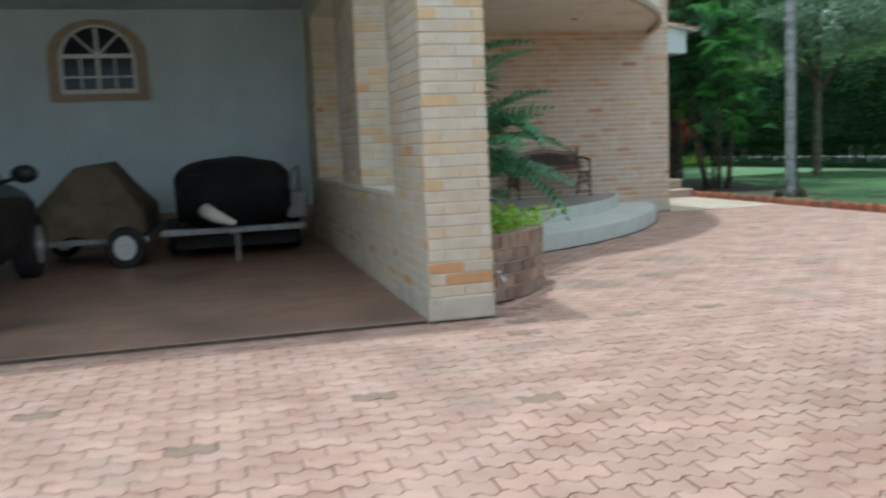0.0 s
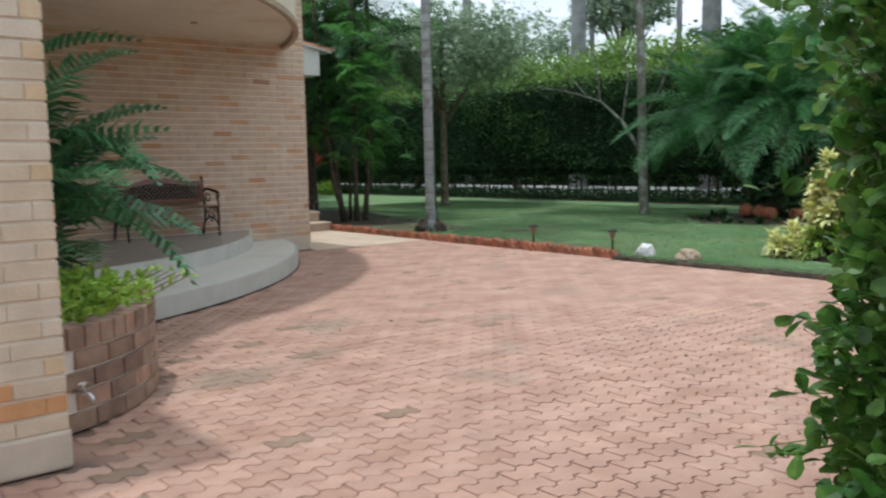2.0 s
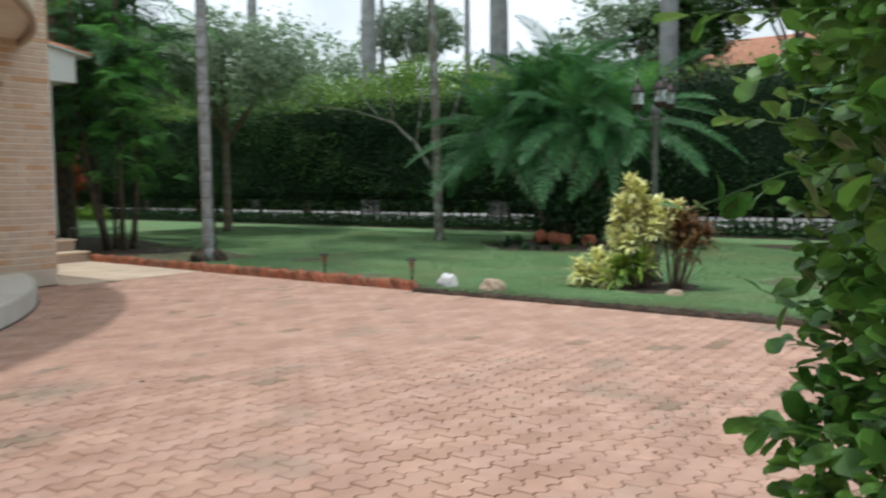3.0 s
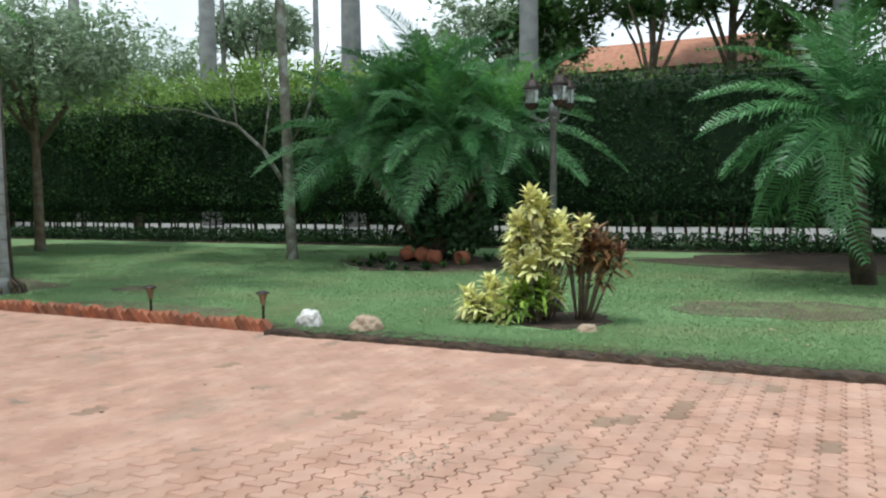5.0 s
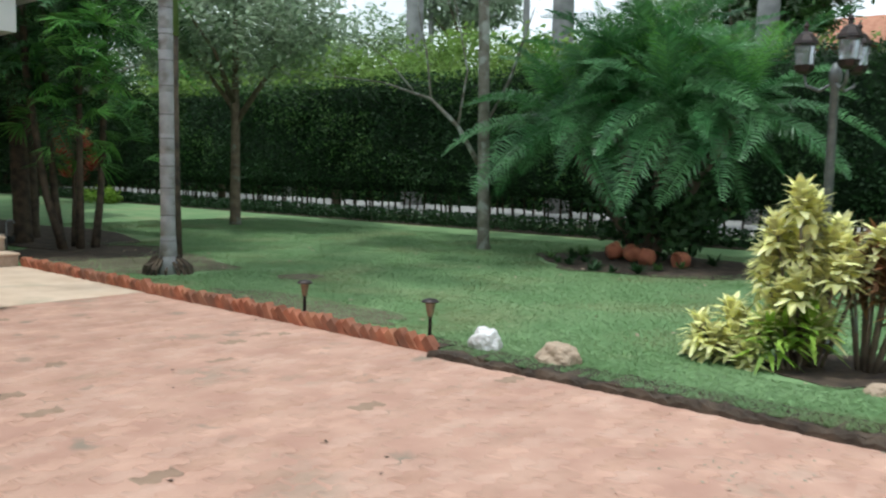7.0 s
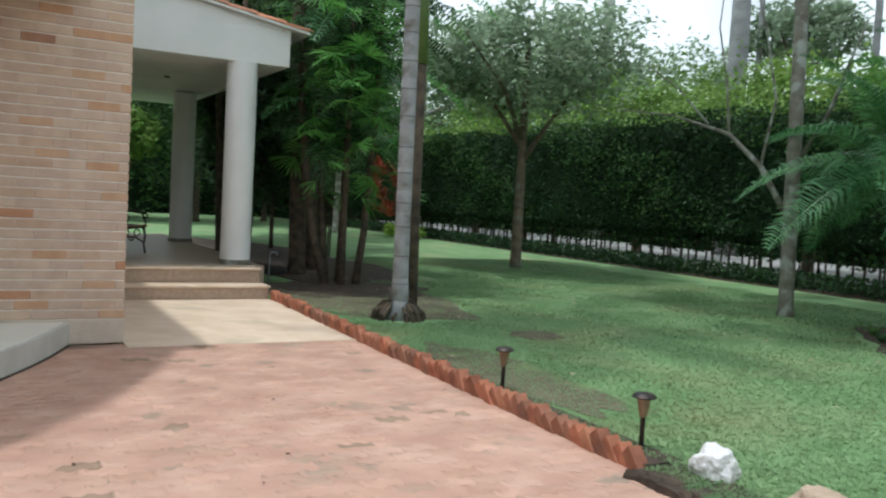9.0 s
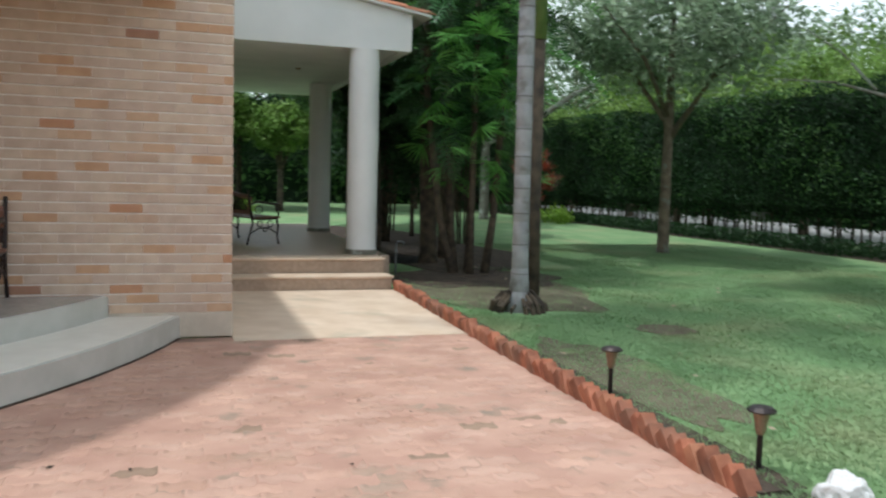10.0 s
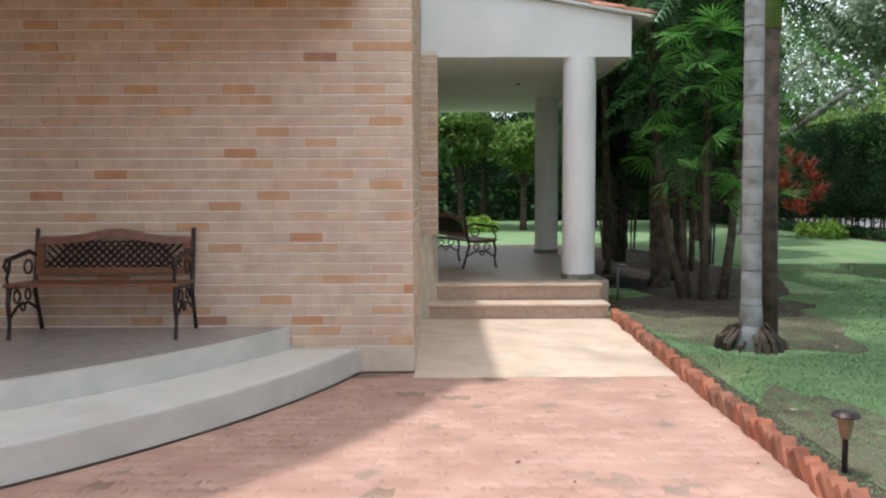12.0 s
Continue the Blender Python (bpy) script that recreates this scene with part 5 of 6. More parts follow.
croton("croton", "tall croton with pale yellow leaves at the lamp post's foot", "yellow", tips, (3.2, -6.15), 0.17, 0.062, 40)
tips = [(2.95 + rng.uniform(-0.12, 0.2), -5.82 + dy, z) for dy, z in ((0.15, 0.2), (0.05, 0.28), (-0.08, 0.25), (0.1, 0.36), (-0.15, 0.33), (0.22, 0.15), (0.0, 0.15), (0.3, 0.12), (0.12, 0.14), (-0.1, 0.14), (0.05, 0.2), (0.26, 0.26))]
croton("croton", "low yellow croton cushion on the lawn", "yellow", tips, (3.0, -5.8), 0.17, 0.055, 36)
tips = [(2.95, -6.1, 0.3), (3.0, -6.25, 0.34), (2.92, -6.02, 0.26)]
croton("croton", "bright green croton with a little yellow", "lime", tips, (3.0, -6.15), 0.26, 0.04, 34)
tips = [(3.3 + rng.uniform(-0.15, 0.15), -6.55 + dy, z) for dy, z in ((0.15, 0.8), (0.02, 0.86), (-0.12, 0.84), (-0.22, 0.72), (0.08, 0.68), (-0.05, 0.62), (-0.3, 0.62), (0.2, 0.66), (-0.15, 0.5), (0.0, 0.75), (-0.2, 0.6), (0.1, 0.55), (-0.1, 0.7))]
croton("croton", "rust-red and orange croton with narrow drooping leaves", "rust", tips, (3.3, -6.5), 0.21, 0.04, 26)
tagged(part("soil_bed", prism(blob(3.25, -6.35, 0.48, 34, 3), 0.0, 0.042), "soil", kind="structure"), "dark soil round the crotons", "soil")

# lamp post with lanterns
lp = thing("lamp_post", 3.75, -6.1, 0.03, "dark metal lamp post with three glass lanterns", "street lamp")
part("post", lathe([(0.10, 0), (0.10, 0.10), (0.06, 0.16), (0.05, 0.5), (0.036, 0.6), (0.030, 1.9), (0.045, 1.93), (0.045, 1.98), (0.02, 2.05)], 16), "post", lp, smooth=True)
for ang in (95, 215, 335):
    ca, sa = math.cos(radians(ang)), math.sin(radians(ang))
    bm = bmesh.new()
    tube([(0, 0, 1.92), (0.10 * ca, 0.10 * sa, 1.86), (0.19 * ca, 0.19 * sa, 1.90), (0.21 * ca, 0.21 * sa, 1.99)], 0.012, 8, bm)
    arm = part("arm", bm, "post", lp, "curved metal arm", smooth=True)
    ax, ay = 0.21 * ca, 0.21 * sa
    lan = part("lantern", lathe([(0.03, 1.98), (0.06, 2.0), (0.075, 2.04), (0.07, 2.045)], 8, (ax, ay, 0)), "iron", lp)
    part("glass_panes", lathe([(0.062, 2.045), (0.078, 2.19)], 8, (ax, ay, 0)), "lantern_glass", lan, "clear glass panes")
    part("cap", lathe([(0.092, 2.19), (0.085, 2.21), (0.05, 2.26), (0.02, 2.28), (0.016, 2.30), (0.022, 2.315), (0.004, 2.35)], 8, (ax, ay, 0)), "iron", lan, "domed metal cap")


# path lights
def path_light(x, y):
    e = thing("path_light", x, y, 0.03, "small black and copper solar path light at the lawn's edge", "garden light", "path lights")
    part("stake", lathe([(0.008, -0.05), (0.016, 0.0), (0.016, 0.17)], 10), "iron", e)
    part("body", lathe([(0.018, 0.17), (0.022, 0.175), (0.030, 0.20), (0.044, 0.275), (0.044, 0.28)], 14), "brass", e, "tapered copper body")
    part("cap", lathe([(0.075, 0.278), (0.078, 0.284), (0.055, 0.300), (0.015, 0.308)], 18), "iron", e, "black disc cap")
    e.scale = (0.86, 0.86, 1.0)
    return e


path_light(2.10, -2.46), path_light(2.10, -3.84)


def rock(name, x, y, size, mat, label, seed, rz=0):
    e = bmesh.new()
    bmesh.ops.create_icosphere(e, subdivisions=4, radius=1)
    noise.seed_set(seed)
    for v in e.verts:
        d = v.co.normalized()
        k = 1 + 0.25 * noise.noise(d * 1.3 + Vector((seed, 0, 0))) + 0.12 * noise.noise(d * 3.5) + 0.05 * noise.noise(d * 8)
        k *= min(1.0, 0.78 / max(abs(d.x) * 0.8, abs(d.y) * 0.82, abs(d.z) * 0.9, 0.5))
        v.co = Vector((d.x * size[0] * k, d.y * size[1] * k, max(d.z, -0.5) * size[2] * k))
    ob = part(name, e, mat)
    ob.matrix_world = pose(x, y, size[2] * 0.36, 0, 0, rz)
    return tagged(ob, label, "rock")


rock("rock", 2.14, -4.33, (0.105, 0.115, 0.14), "stone_white", "white chalky garden stone on the lawn's edge", 3, 20)
rock("rock", 2.13, -4.92, (0.12, 0.15, 0.12), "stone_tan", "rounded tan boulder on the lawn's edge", 8, 5)
rock("rock", 2.75, -6.72, (0.075, 0.10, 0.07), "stone_tan", "small tan and grey stone beside the crotons", 5, 60)


# ---- shrub on the gate pillar ----
def broad_leaves(rng, base, way, L, Wd):
    """Obovate leaves as 4 quads each, folded on the midrib."""
    n = len(base)
    way = way / np.linalg.norm(way, axis=1, keepdims=True)
    side = np.cross(way, rng_dir(rng, n) * 0.7 + np.array([0, 0, 1.0]))
    side /= np.linalg.norm(side, axis=1, keepdims=True)
    up = np.cross(side, way)
    st = [(0.0, 0.03, 0.0), (0.3, 0.30, 0.03), (0.65, 0.5, 0.03), (0.9, 0.34, 0.0), (1.0, 0.03, -0.04)]
    L = (L * rng.uniform(0.7, 1.2, n))[:, None]
    out = []
    for s in (-1, 1):
        for (t0, w0, z0), (t1, w1, z1) in zip(st, st[1:]):
            m0, m1 = base + way * L * t0 + up * L * (z0 - 0.06), base + way * L * t1 + up * L * (z1 - 0.06)
            e0, e1 = m0 + side * s * L * Wd * w0 + up * L * 0.05 * (w0 > 0.1), m1 + side * s * L * Wd * w1 + up * L * 0.05 * (w1 > 0.1)
            out.append(np.stack([m0, m1, e1, e0], 1))
    return np.concatenate(out)


gate = pier("gate_pier", -11.6, -10.22, 0.0, "pinkish brick gate pier with pale joints", x0=-4.90, x1=-4.40, z1=3.2, near=lambda x, y, z: (x + 4.9) ** 2 + (y + 10.3) ** 2 + (z - 1.2) ** 2, mats=("gate_brick", "gate_bricks"), side=0.011, depth=0.004)
shr = thing("climbing_shrub", -3.9, -9.9, 0, "dense green climbing shrub with rounded glossy leaves beside the gate pier", "shrub")
g3 = np.random.default_rng(31)
bases, ways = [], []
for bx_, by_, br_, n in ((-4.02, -9.98, 0.36, 7500), (-3.55, -9.85, 0.42, 8500)):
    ang = g3.uniform(0, 2 * np.pi, n)
    zz = g3.uniform(0.02, 2.75, n)
    rad = br_ + 0.06 * np.sin(ang * 3 + zz * 2.3) + 0.04 * np.sin(ang * 5 - zz * 5) - np.abs(g3.normal(0, 0.07, n))
    base = np.c_[bx_ + rad * np.cos(ang), by_ + rad * np.sin(ang), zz]
    keep = ~((base[:, 1] < -10.2) & (base[:, 0] < -4.35))
    bases.append(base[keep])
    ways.append(np.c_[np.cos(ang), np.sin(ang), g3.uniform(-0.5, 0.9, n)][keep] + g3.normal(0, 0.5, (keep.sum(), 3)))
crown_part("leaves", broad_leaves(g3, np.concatenate(bases), np.concatenate(ways), 0.058, 0.85), "shrub", shr)
# Thick dark columns fill the shrub, painting its inner shade; not true stems.
for bx_, by_, br_ in ((-4.02, -9.98, 0.2), (-3.55, -9.85, 0.28)):
    trunk_part("stem", [(bx_, by_, 0), (bx_ + 0.02, by_, 1.3), (bx_, by_, 2.7)], [br_, br_ * 1.05, br_], "leaf_core_shade", shr, 14, 9, 0.2)
for i in range(58):
    a = g3.uniform(1.0, 3.9)
    z0 = g3.uniform(0.1, 2.5)
    src = (-4.02, -9.98, 0.30) if i % 2 else (-3.55, -9.85, 0.36)
    ln = g3.uniform(0.10, 0.24) + (0.08 if 1.1 < z0 < 1.7 else 0)
    p0 = Vector((src[0] + src[2] * math.cos(a), src[1] + src[2] * math.sin(a), z0))
    d = Vector((math.cos(a), math.sin(a), g3.uniform(-0.3, 0.5)))
    if p0.y + d.y * 0.3 < -10.15:
        continue
    p2 = p0 + d * (ln + 0.06) + Vector((0, 0, g3.uniform(-0.06, 0.05)))
    twig = part("twig", tube([p0, p0 + d * ln * 0.6, p2], [0.003, 0.002, 0.0015], 5), "shrub", shr)
    twig.matrix_parent_inverse = shr.matrix_world.inverted()
    sb_ = np.array([p0.lerp(p2, 0.25 + 0.75 * k / 9) for k in range(10)])
    for sb1 in sb_:
        quads("leaf", broad_leaves(g3, sb1[None], np.array([d]) * 0.6 + g3.normal(0, 0.7, (1, 3)), 0.068, 0.8), "shrub", twig)

# Added wall behind the camera, keeping low sky light off the bay.
tagged(part("wall_boundary", box_bm(-16, -15.2, 0.0, 1.7, -15.0, 3.0), "cream"), "plain unseen wall added to cut the low sky light", "wall", kind="structure")

# ---- planting in the planter and on the platform ----
pp = thing("potted_palm", -4.75, -4.35, 0.0, "feathery areca palm arching over the porch platform", "palm")
g4 = np.random.default_rng(41)
q = []
for (x, y, z, n_) in ((-4.7, -4.2, 0.8, 12), (-4.85, -4.5, 0.9, 11), (-4.55, -3.9, 1.1, 12), (-4.75, -4.2, 1.4, 11), (-4.8, -4.3, 0.45, 9), (-4.9, -4.0, 1.65, 9)):
    q.append(palm_crown(g4, (x, y, z), max(5, n_ - 4), 1.02, 0.36, 0.0, 1.35, 22, 0.042, 1.0))
q = np.concatenate(q)
crown_part("fronds", q[q[:, :, 0].min(axis=1) > -5.28], "frond_dark", pp)
bm = bmesh.new()
for x, y in ((-4.7, -4.2), (-4.85, -4.5), (-4.6, -3.9), (-4.75, -4.2)):
    tube([(x - 0.05, y - 0.05, 0.0), (x, y, 0.7), (x, y, 1.35)], [0.03, 0.022, 0.015], 8, bm)
b = part("stem", bm, "bark_brown", pp)
b.matrix_parent_inverse = pp.matrix_world.inverted()
lm = thing("lime_shrub", -4.9, -5.6, 0.36, "bright lime-green low shrub spilling over the planter's rim", "shrub")
n = 1300
a = g4.uniform(-1.1, 0.9, n)
r = np.sqrt(g4.uniform(0.12, 1.0, n)) * 1.12
base = np.c_[PC[0] + r * np.cos(a), PC[1] + r * np.sin(a), 0.40 + g4.uniform(0, 0.20, n) * (1.3 - 0.3 * r)]
base = base[base[:, 0] > -5.2]
crown_part("leaves", broad_leaves(g4, base, g4.normal(0, 0.6, (len(base), 3)) + [0.5, -0.2, 0.5], 0.06, 0.6), "lime", lm)
for i in range(7):
    y = -5.95 + i * 0.1
    L = 10
    bs = np.array([(-4.75 + 0.05 * k, y + 0.02 * k, 0.46 + 0.014 * k) for k in range(L)])
    st = part("stem", tube([bs[0], bs[-1]], 0.004, 5), "bark_brown", lm)
    st.matrix_parent_inverse = lm.matrix_world.inverted()
    for b1 in bs:
        quads("leaf", broad_leaves(g4, b1[None], g4.normal(0, 0.7, (1, 3)) + [0.3, 0, 0.6], 0.05, 0.55), "lime", st)
# tap on the planter wall
tp = thing("garden_tap", -5.20, -6.51, 0.20, "chrome garden tap on the planter wall", "tap", rz=-68)
bm = bmesh.new()
tube([(-0.02, 0, 0), (0.10, 0, 0), (0.13, 0, -0.02), (0.14, 0, -0.05)], [0.012, 0.013, 0.012, 0.010], 10, bm)
part("spout", bm, "chrome", tp, smooth=True)
bm = bmesh.new()
tube([(0.07, 0, 0.01), (0.07, 0, 0.045)], 0.007, 8, bm)
tube([(0.07, -0.03, 0.045), (0.07, 0.03, 0.045)], 0.006, 8, bm)
part("handle", bm, "chrome", tp, smooth=True)

# ---- curb of slanted bricks ----
curb = thing("brick_edging", 1.95, -0.8, 0, "saw-tooth edging of slanted red clay bricks along the lawn", "edging")


def curb_bricks():
    bm = box_bm(-0.04, -0.10, -0.035, 0.04, 0.10, 0.035, 0.004)
    me = bpy.data.meshes.new("brick")
    bm.to_mesh(me)
    bm.free()
    me.materials.append(M["curb_brick"])
    rr = random.Random(9)
    y = -4.05
    while y < 2.62:
        x = 1.895 + 0.027 * (y + 4.1)
        ob = new("brick", me)
        ob.matrix_world = pose(x + rr.uniform(-0.012, 0.012), y, 0.025 + rr.uniform(-0.018, 0.012), 48 + rr.uniform(-7, 6), rr.uniform(-4, 4), rr.uniform(-6, 6))
        ob.parent = curb
        ob.matrix_parent_inverse = curb.matrix_world.inverted()
        y += 0.092 + rr.uniform(-0.006, 0.006)


rr = random.Random(12)
edge = bmesh.new()
y = -16.0
prev = None
while y < -4.1:
    x = 1.72 + 0.04 * math.sin(y * 0.9) + rr.uniform(-0.015, 0.015)
    row = [edge.verts.new(p) for p in ((x, y, -0.02), (x + 0.01, y, 0.01 + rr.uniform(0, 0.03)), (x + 0.04 + rr.uniform(-0.02, 0.02), y, 0.022 + rr.uniform(0, 0.035)), (x + 0.07 + rr.uniform(-0.03, 0.03), y, 0.034 + rr.uniform(0, 0.018)), (x + 0.46, y, 0.032))]
    if prev:
        for k in range(4):
            edge.faces.new((prev[k], row[k], row[k + 1], prev[k + 1]))
    prev = row
    y += 0.045
bmesh.ops.recalc_face_normals(edge, faces=edge.faces)
tagged(part("lawn_edge", edge, "soil"), "rough crumbling dark soil edge of the lawn", "edging", kind="structure")
tagged(part("soil_strip", prism([(1.90, -4.1), (2.15, -4.1), (2.22, 2.7), (2.08, 2.7)], -0.03, 0.040), "soil"), "bare soil behind the brick edging", "soil", kind="structure")
tagged(part("soil_bed", prism(blob(3.3, 3.4, 1.1, 34, 4), 0.0, 0.044), "soil"), "dark soil under the palm clump", "soil", kind="structure")
tagged(part("soil_bed", prism(blob(3.7, 9.0, 1.7, 50, 5, 2.9), 0.0, 0.048), "soil"), "dark soil in the shaded border", "soil", kind="structure")

# ---- hedge, road, far trees ----
hedge = thing("hedge", 12.6, 8, 0, "tall clipped dark green hedge on thin bare stems", "hedge")
HX, HY0, HY1 = 12.3, -26.0, 46.0
hb = bmesh.new()
nY, nZ = 180, 12
prev = None
for i in range(nY + 1):
    y = HY0 + (HY1 - HY0) * i / nY
    row = []
    for j, (dx, z) in enumerate(((0.35, 0.75), (0.15, 1.0), (0.1, 1.8), (0.12, 2.7), (0.2, 3.3), (0.7, 3.4), (1.2, 3.3), (1.3, 2.2), (1.2, 1.0), (0.9, 0.75))):
        w = 0.12 * noise.noise(Vector((y * 0.8, z * 1.3, 3.0)))
        row.append(hb.verts.new((HX + dx + w, y, z + 0.1 * noise.noise(Vector((y * 0.6, 9.0, 1.0))))))
    if prev:
        for k in range(len(row)):
            hb.faces.new((prev[k], prev[(k + 1) % len(row)], row[(k + 1) % len(row)], row[k]))
    prev = row
# This mass carries the hedge's inside shade in its colour.
b = part("inner_mass", hb, "leaf_core_shade", hedge, smooth=True)
b.matrix_parent_inverse = hedge.matrix_world.inverted()
g5 = np.random.default_rng(51)
n = 90000
y = np.r_[g5.uniform(-14, 26, int(n * 0.75)), g5.uniform(HY0, HY1, n - int(n * 0.75))]
z = 0.48 + 3.05 * g5.random(n) ** 0.85
x = HX + g5.normal(0.05, 0.09, n) + 0.10 * np.sin(y * 2.1) * np.sin(z * 2.7 + y)
low = z < 0.95
x[low] += 0.15
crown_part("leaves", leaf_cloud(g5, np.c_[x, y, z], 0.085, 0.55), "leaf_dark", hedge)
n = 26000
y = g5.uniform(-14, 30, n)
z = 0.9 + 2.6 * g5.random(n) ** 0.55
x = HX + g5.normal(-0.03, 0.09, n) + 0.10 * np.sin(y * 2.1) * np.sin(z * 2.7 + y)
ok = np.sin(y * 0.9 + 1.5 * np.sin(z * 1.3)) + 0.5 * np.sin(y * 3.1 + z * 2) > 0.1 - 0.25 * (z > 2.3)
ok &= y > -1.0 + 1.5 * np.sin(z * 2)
# Sunlit patches of the hedge face are painted with a lighter leaf colour.
crown_part("lit_leaves", leaf_cloud(g5, np.c_[x, y, z][ok], 0.085, 0.55), "leaf_mid", hedge, "lighter leaves painting the sunlit patches of the hedge")
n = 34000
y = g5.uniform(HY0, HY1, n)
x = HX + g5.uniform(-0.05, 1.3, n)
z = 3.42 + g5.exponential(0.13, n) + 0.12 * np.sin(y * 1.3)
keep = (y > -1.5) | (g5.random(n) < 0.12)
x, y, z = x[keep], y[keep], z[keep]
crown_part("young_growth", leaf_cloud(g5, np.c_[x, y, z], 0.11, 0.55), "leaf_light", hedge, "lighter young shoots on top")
hs = bmesh.new()
rr = random.Random(2)
y = HY0
while y < HY1:
    x = HX + 0.55 + rr.uniform(-0.12, 0.12)
    tube([(x, y, 0), (x + rr.uniform(-0.05, 0.05), y + rr.uniform(-0.1, 0.1), 0.9)], [rr.uniform(0.02, 0.04), 0.02], 5, hs)
    y += rr.uniform(0.07, 0.32)
b = part("stem", hs, "bark_dark", hedge, kind="stuff")
b.matrix_parent_inverse = hedge.matrix_world.inverted()
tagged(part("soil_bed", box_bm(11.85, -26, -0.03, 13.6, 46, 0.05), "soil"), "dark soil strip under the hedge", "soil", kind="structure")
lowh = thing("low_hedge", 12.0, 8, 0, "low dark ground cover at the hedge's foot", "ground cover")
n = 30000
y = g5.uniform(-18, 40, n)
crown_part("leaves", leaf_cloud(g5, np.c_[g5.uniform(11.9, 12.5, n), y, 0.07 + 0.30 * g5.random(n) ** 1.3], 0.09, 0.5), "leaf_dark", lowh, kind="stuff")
tagged(part("road", box_bm(14.6, -60, -0.03, 20.5, 80, 0.10), "road"), "pale sunlit road behind the hedge", "road", kind="structure")

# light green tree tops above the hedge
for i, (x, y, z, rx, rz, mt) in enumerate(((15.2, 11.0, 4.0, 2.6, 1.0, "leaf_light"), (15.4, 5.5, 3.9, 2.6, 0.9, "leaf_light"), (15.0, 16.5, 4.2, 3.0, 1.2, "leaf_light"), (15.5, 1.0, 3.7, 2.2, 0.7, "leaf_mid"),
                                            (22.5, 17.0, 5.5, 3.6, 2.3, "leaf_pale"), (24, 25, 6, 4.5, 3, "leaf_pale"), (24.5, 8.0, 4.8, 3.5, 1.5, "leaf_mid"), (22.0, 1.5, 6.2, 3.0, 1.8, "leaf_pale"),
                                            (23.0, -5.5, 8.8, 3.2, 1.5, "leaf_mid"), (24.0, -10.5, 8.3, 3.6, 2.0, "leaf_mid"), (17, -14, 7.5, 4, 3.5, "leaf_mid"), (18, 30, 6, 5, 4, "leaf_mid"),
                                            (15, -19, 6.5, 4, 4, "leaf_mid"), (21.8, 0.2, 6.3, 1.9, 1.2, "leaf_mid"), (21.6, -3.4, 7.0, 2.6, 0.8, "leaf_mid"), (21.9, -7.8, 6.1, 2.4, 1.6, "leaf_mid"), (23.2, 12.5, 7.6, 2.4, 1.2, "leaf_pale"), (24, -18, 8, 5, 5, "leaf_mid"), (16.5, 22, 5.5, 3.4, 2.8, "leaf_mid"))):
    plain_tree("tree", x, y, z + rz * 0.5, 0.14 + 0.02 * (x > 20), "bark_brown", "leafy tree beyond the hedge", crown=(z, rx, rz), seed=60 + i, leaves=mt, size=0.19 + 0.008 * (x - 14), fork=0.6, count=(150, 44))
for i, (x, y, r) in enumerate(((19.2, 11.5, 0.30), (19.1, 5.6, 0.32), (19.0, -0.4, 0.27), (21, 20, 0.25), (20.5, -8.5, 0.22), (22.5, 9.2, 0.12), (21.8, 13.0, 0.1))):
    e = thing("palm_tree", x, y, 0.1, "towering palm with a smooth grey trunk beyond the hedge", "tree", "tall palms beyond the hedge")
    trunk_part("trunk", [(x, y, 0.05), (x, y, 1.5), (x, y, 6), (x, y, 14)], [r * 1.3, r * 1.05, r, r * 0.7], "bark_far", e, 14, i, 0.02)
    crown_part("crown", palm_crown(rng, (x, y, 14.6), 12, 3.4, 0.8, -0.4, 1.2, 36, 0.05), "frond", e)

# far woods
wood = thing("woods", 30, 20, 0, "mass of pale-leaved trees closing the distance", "woods")
wq = []
g6 = np.random.default_rng(61)
for i in range(64):
    a = radians(-62 + i * 3.4)
    d = g6.uniform(34, 44)
    cx_, cy_ = 3 + d * math.sin(a + radians(45)) , 2 + d * math.cos(a + radians(45))
    hgt = g6.uniform(5.0, 8.0)
    if 14 < cx_ and -8 < cy_ < 14:
        hgt = g6.uniform(3.2, 4.5)
    _, pts = clumps(g6, 110, 26, (cx_, cy_, hgt * 0.5), (3.2, 3.2, hgt * 0.55), 0.4, 0.5)
    wq.append(leaf_cloud(g6, pts[pts[:, 2] > 0], 0.42, 0.6, 0.3))
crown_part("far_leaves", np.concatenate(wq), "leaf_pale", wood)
wood["kind"] = "stuff"
lowh["kind"] = "stuff"
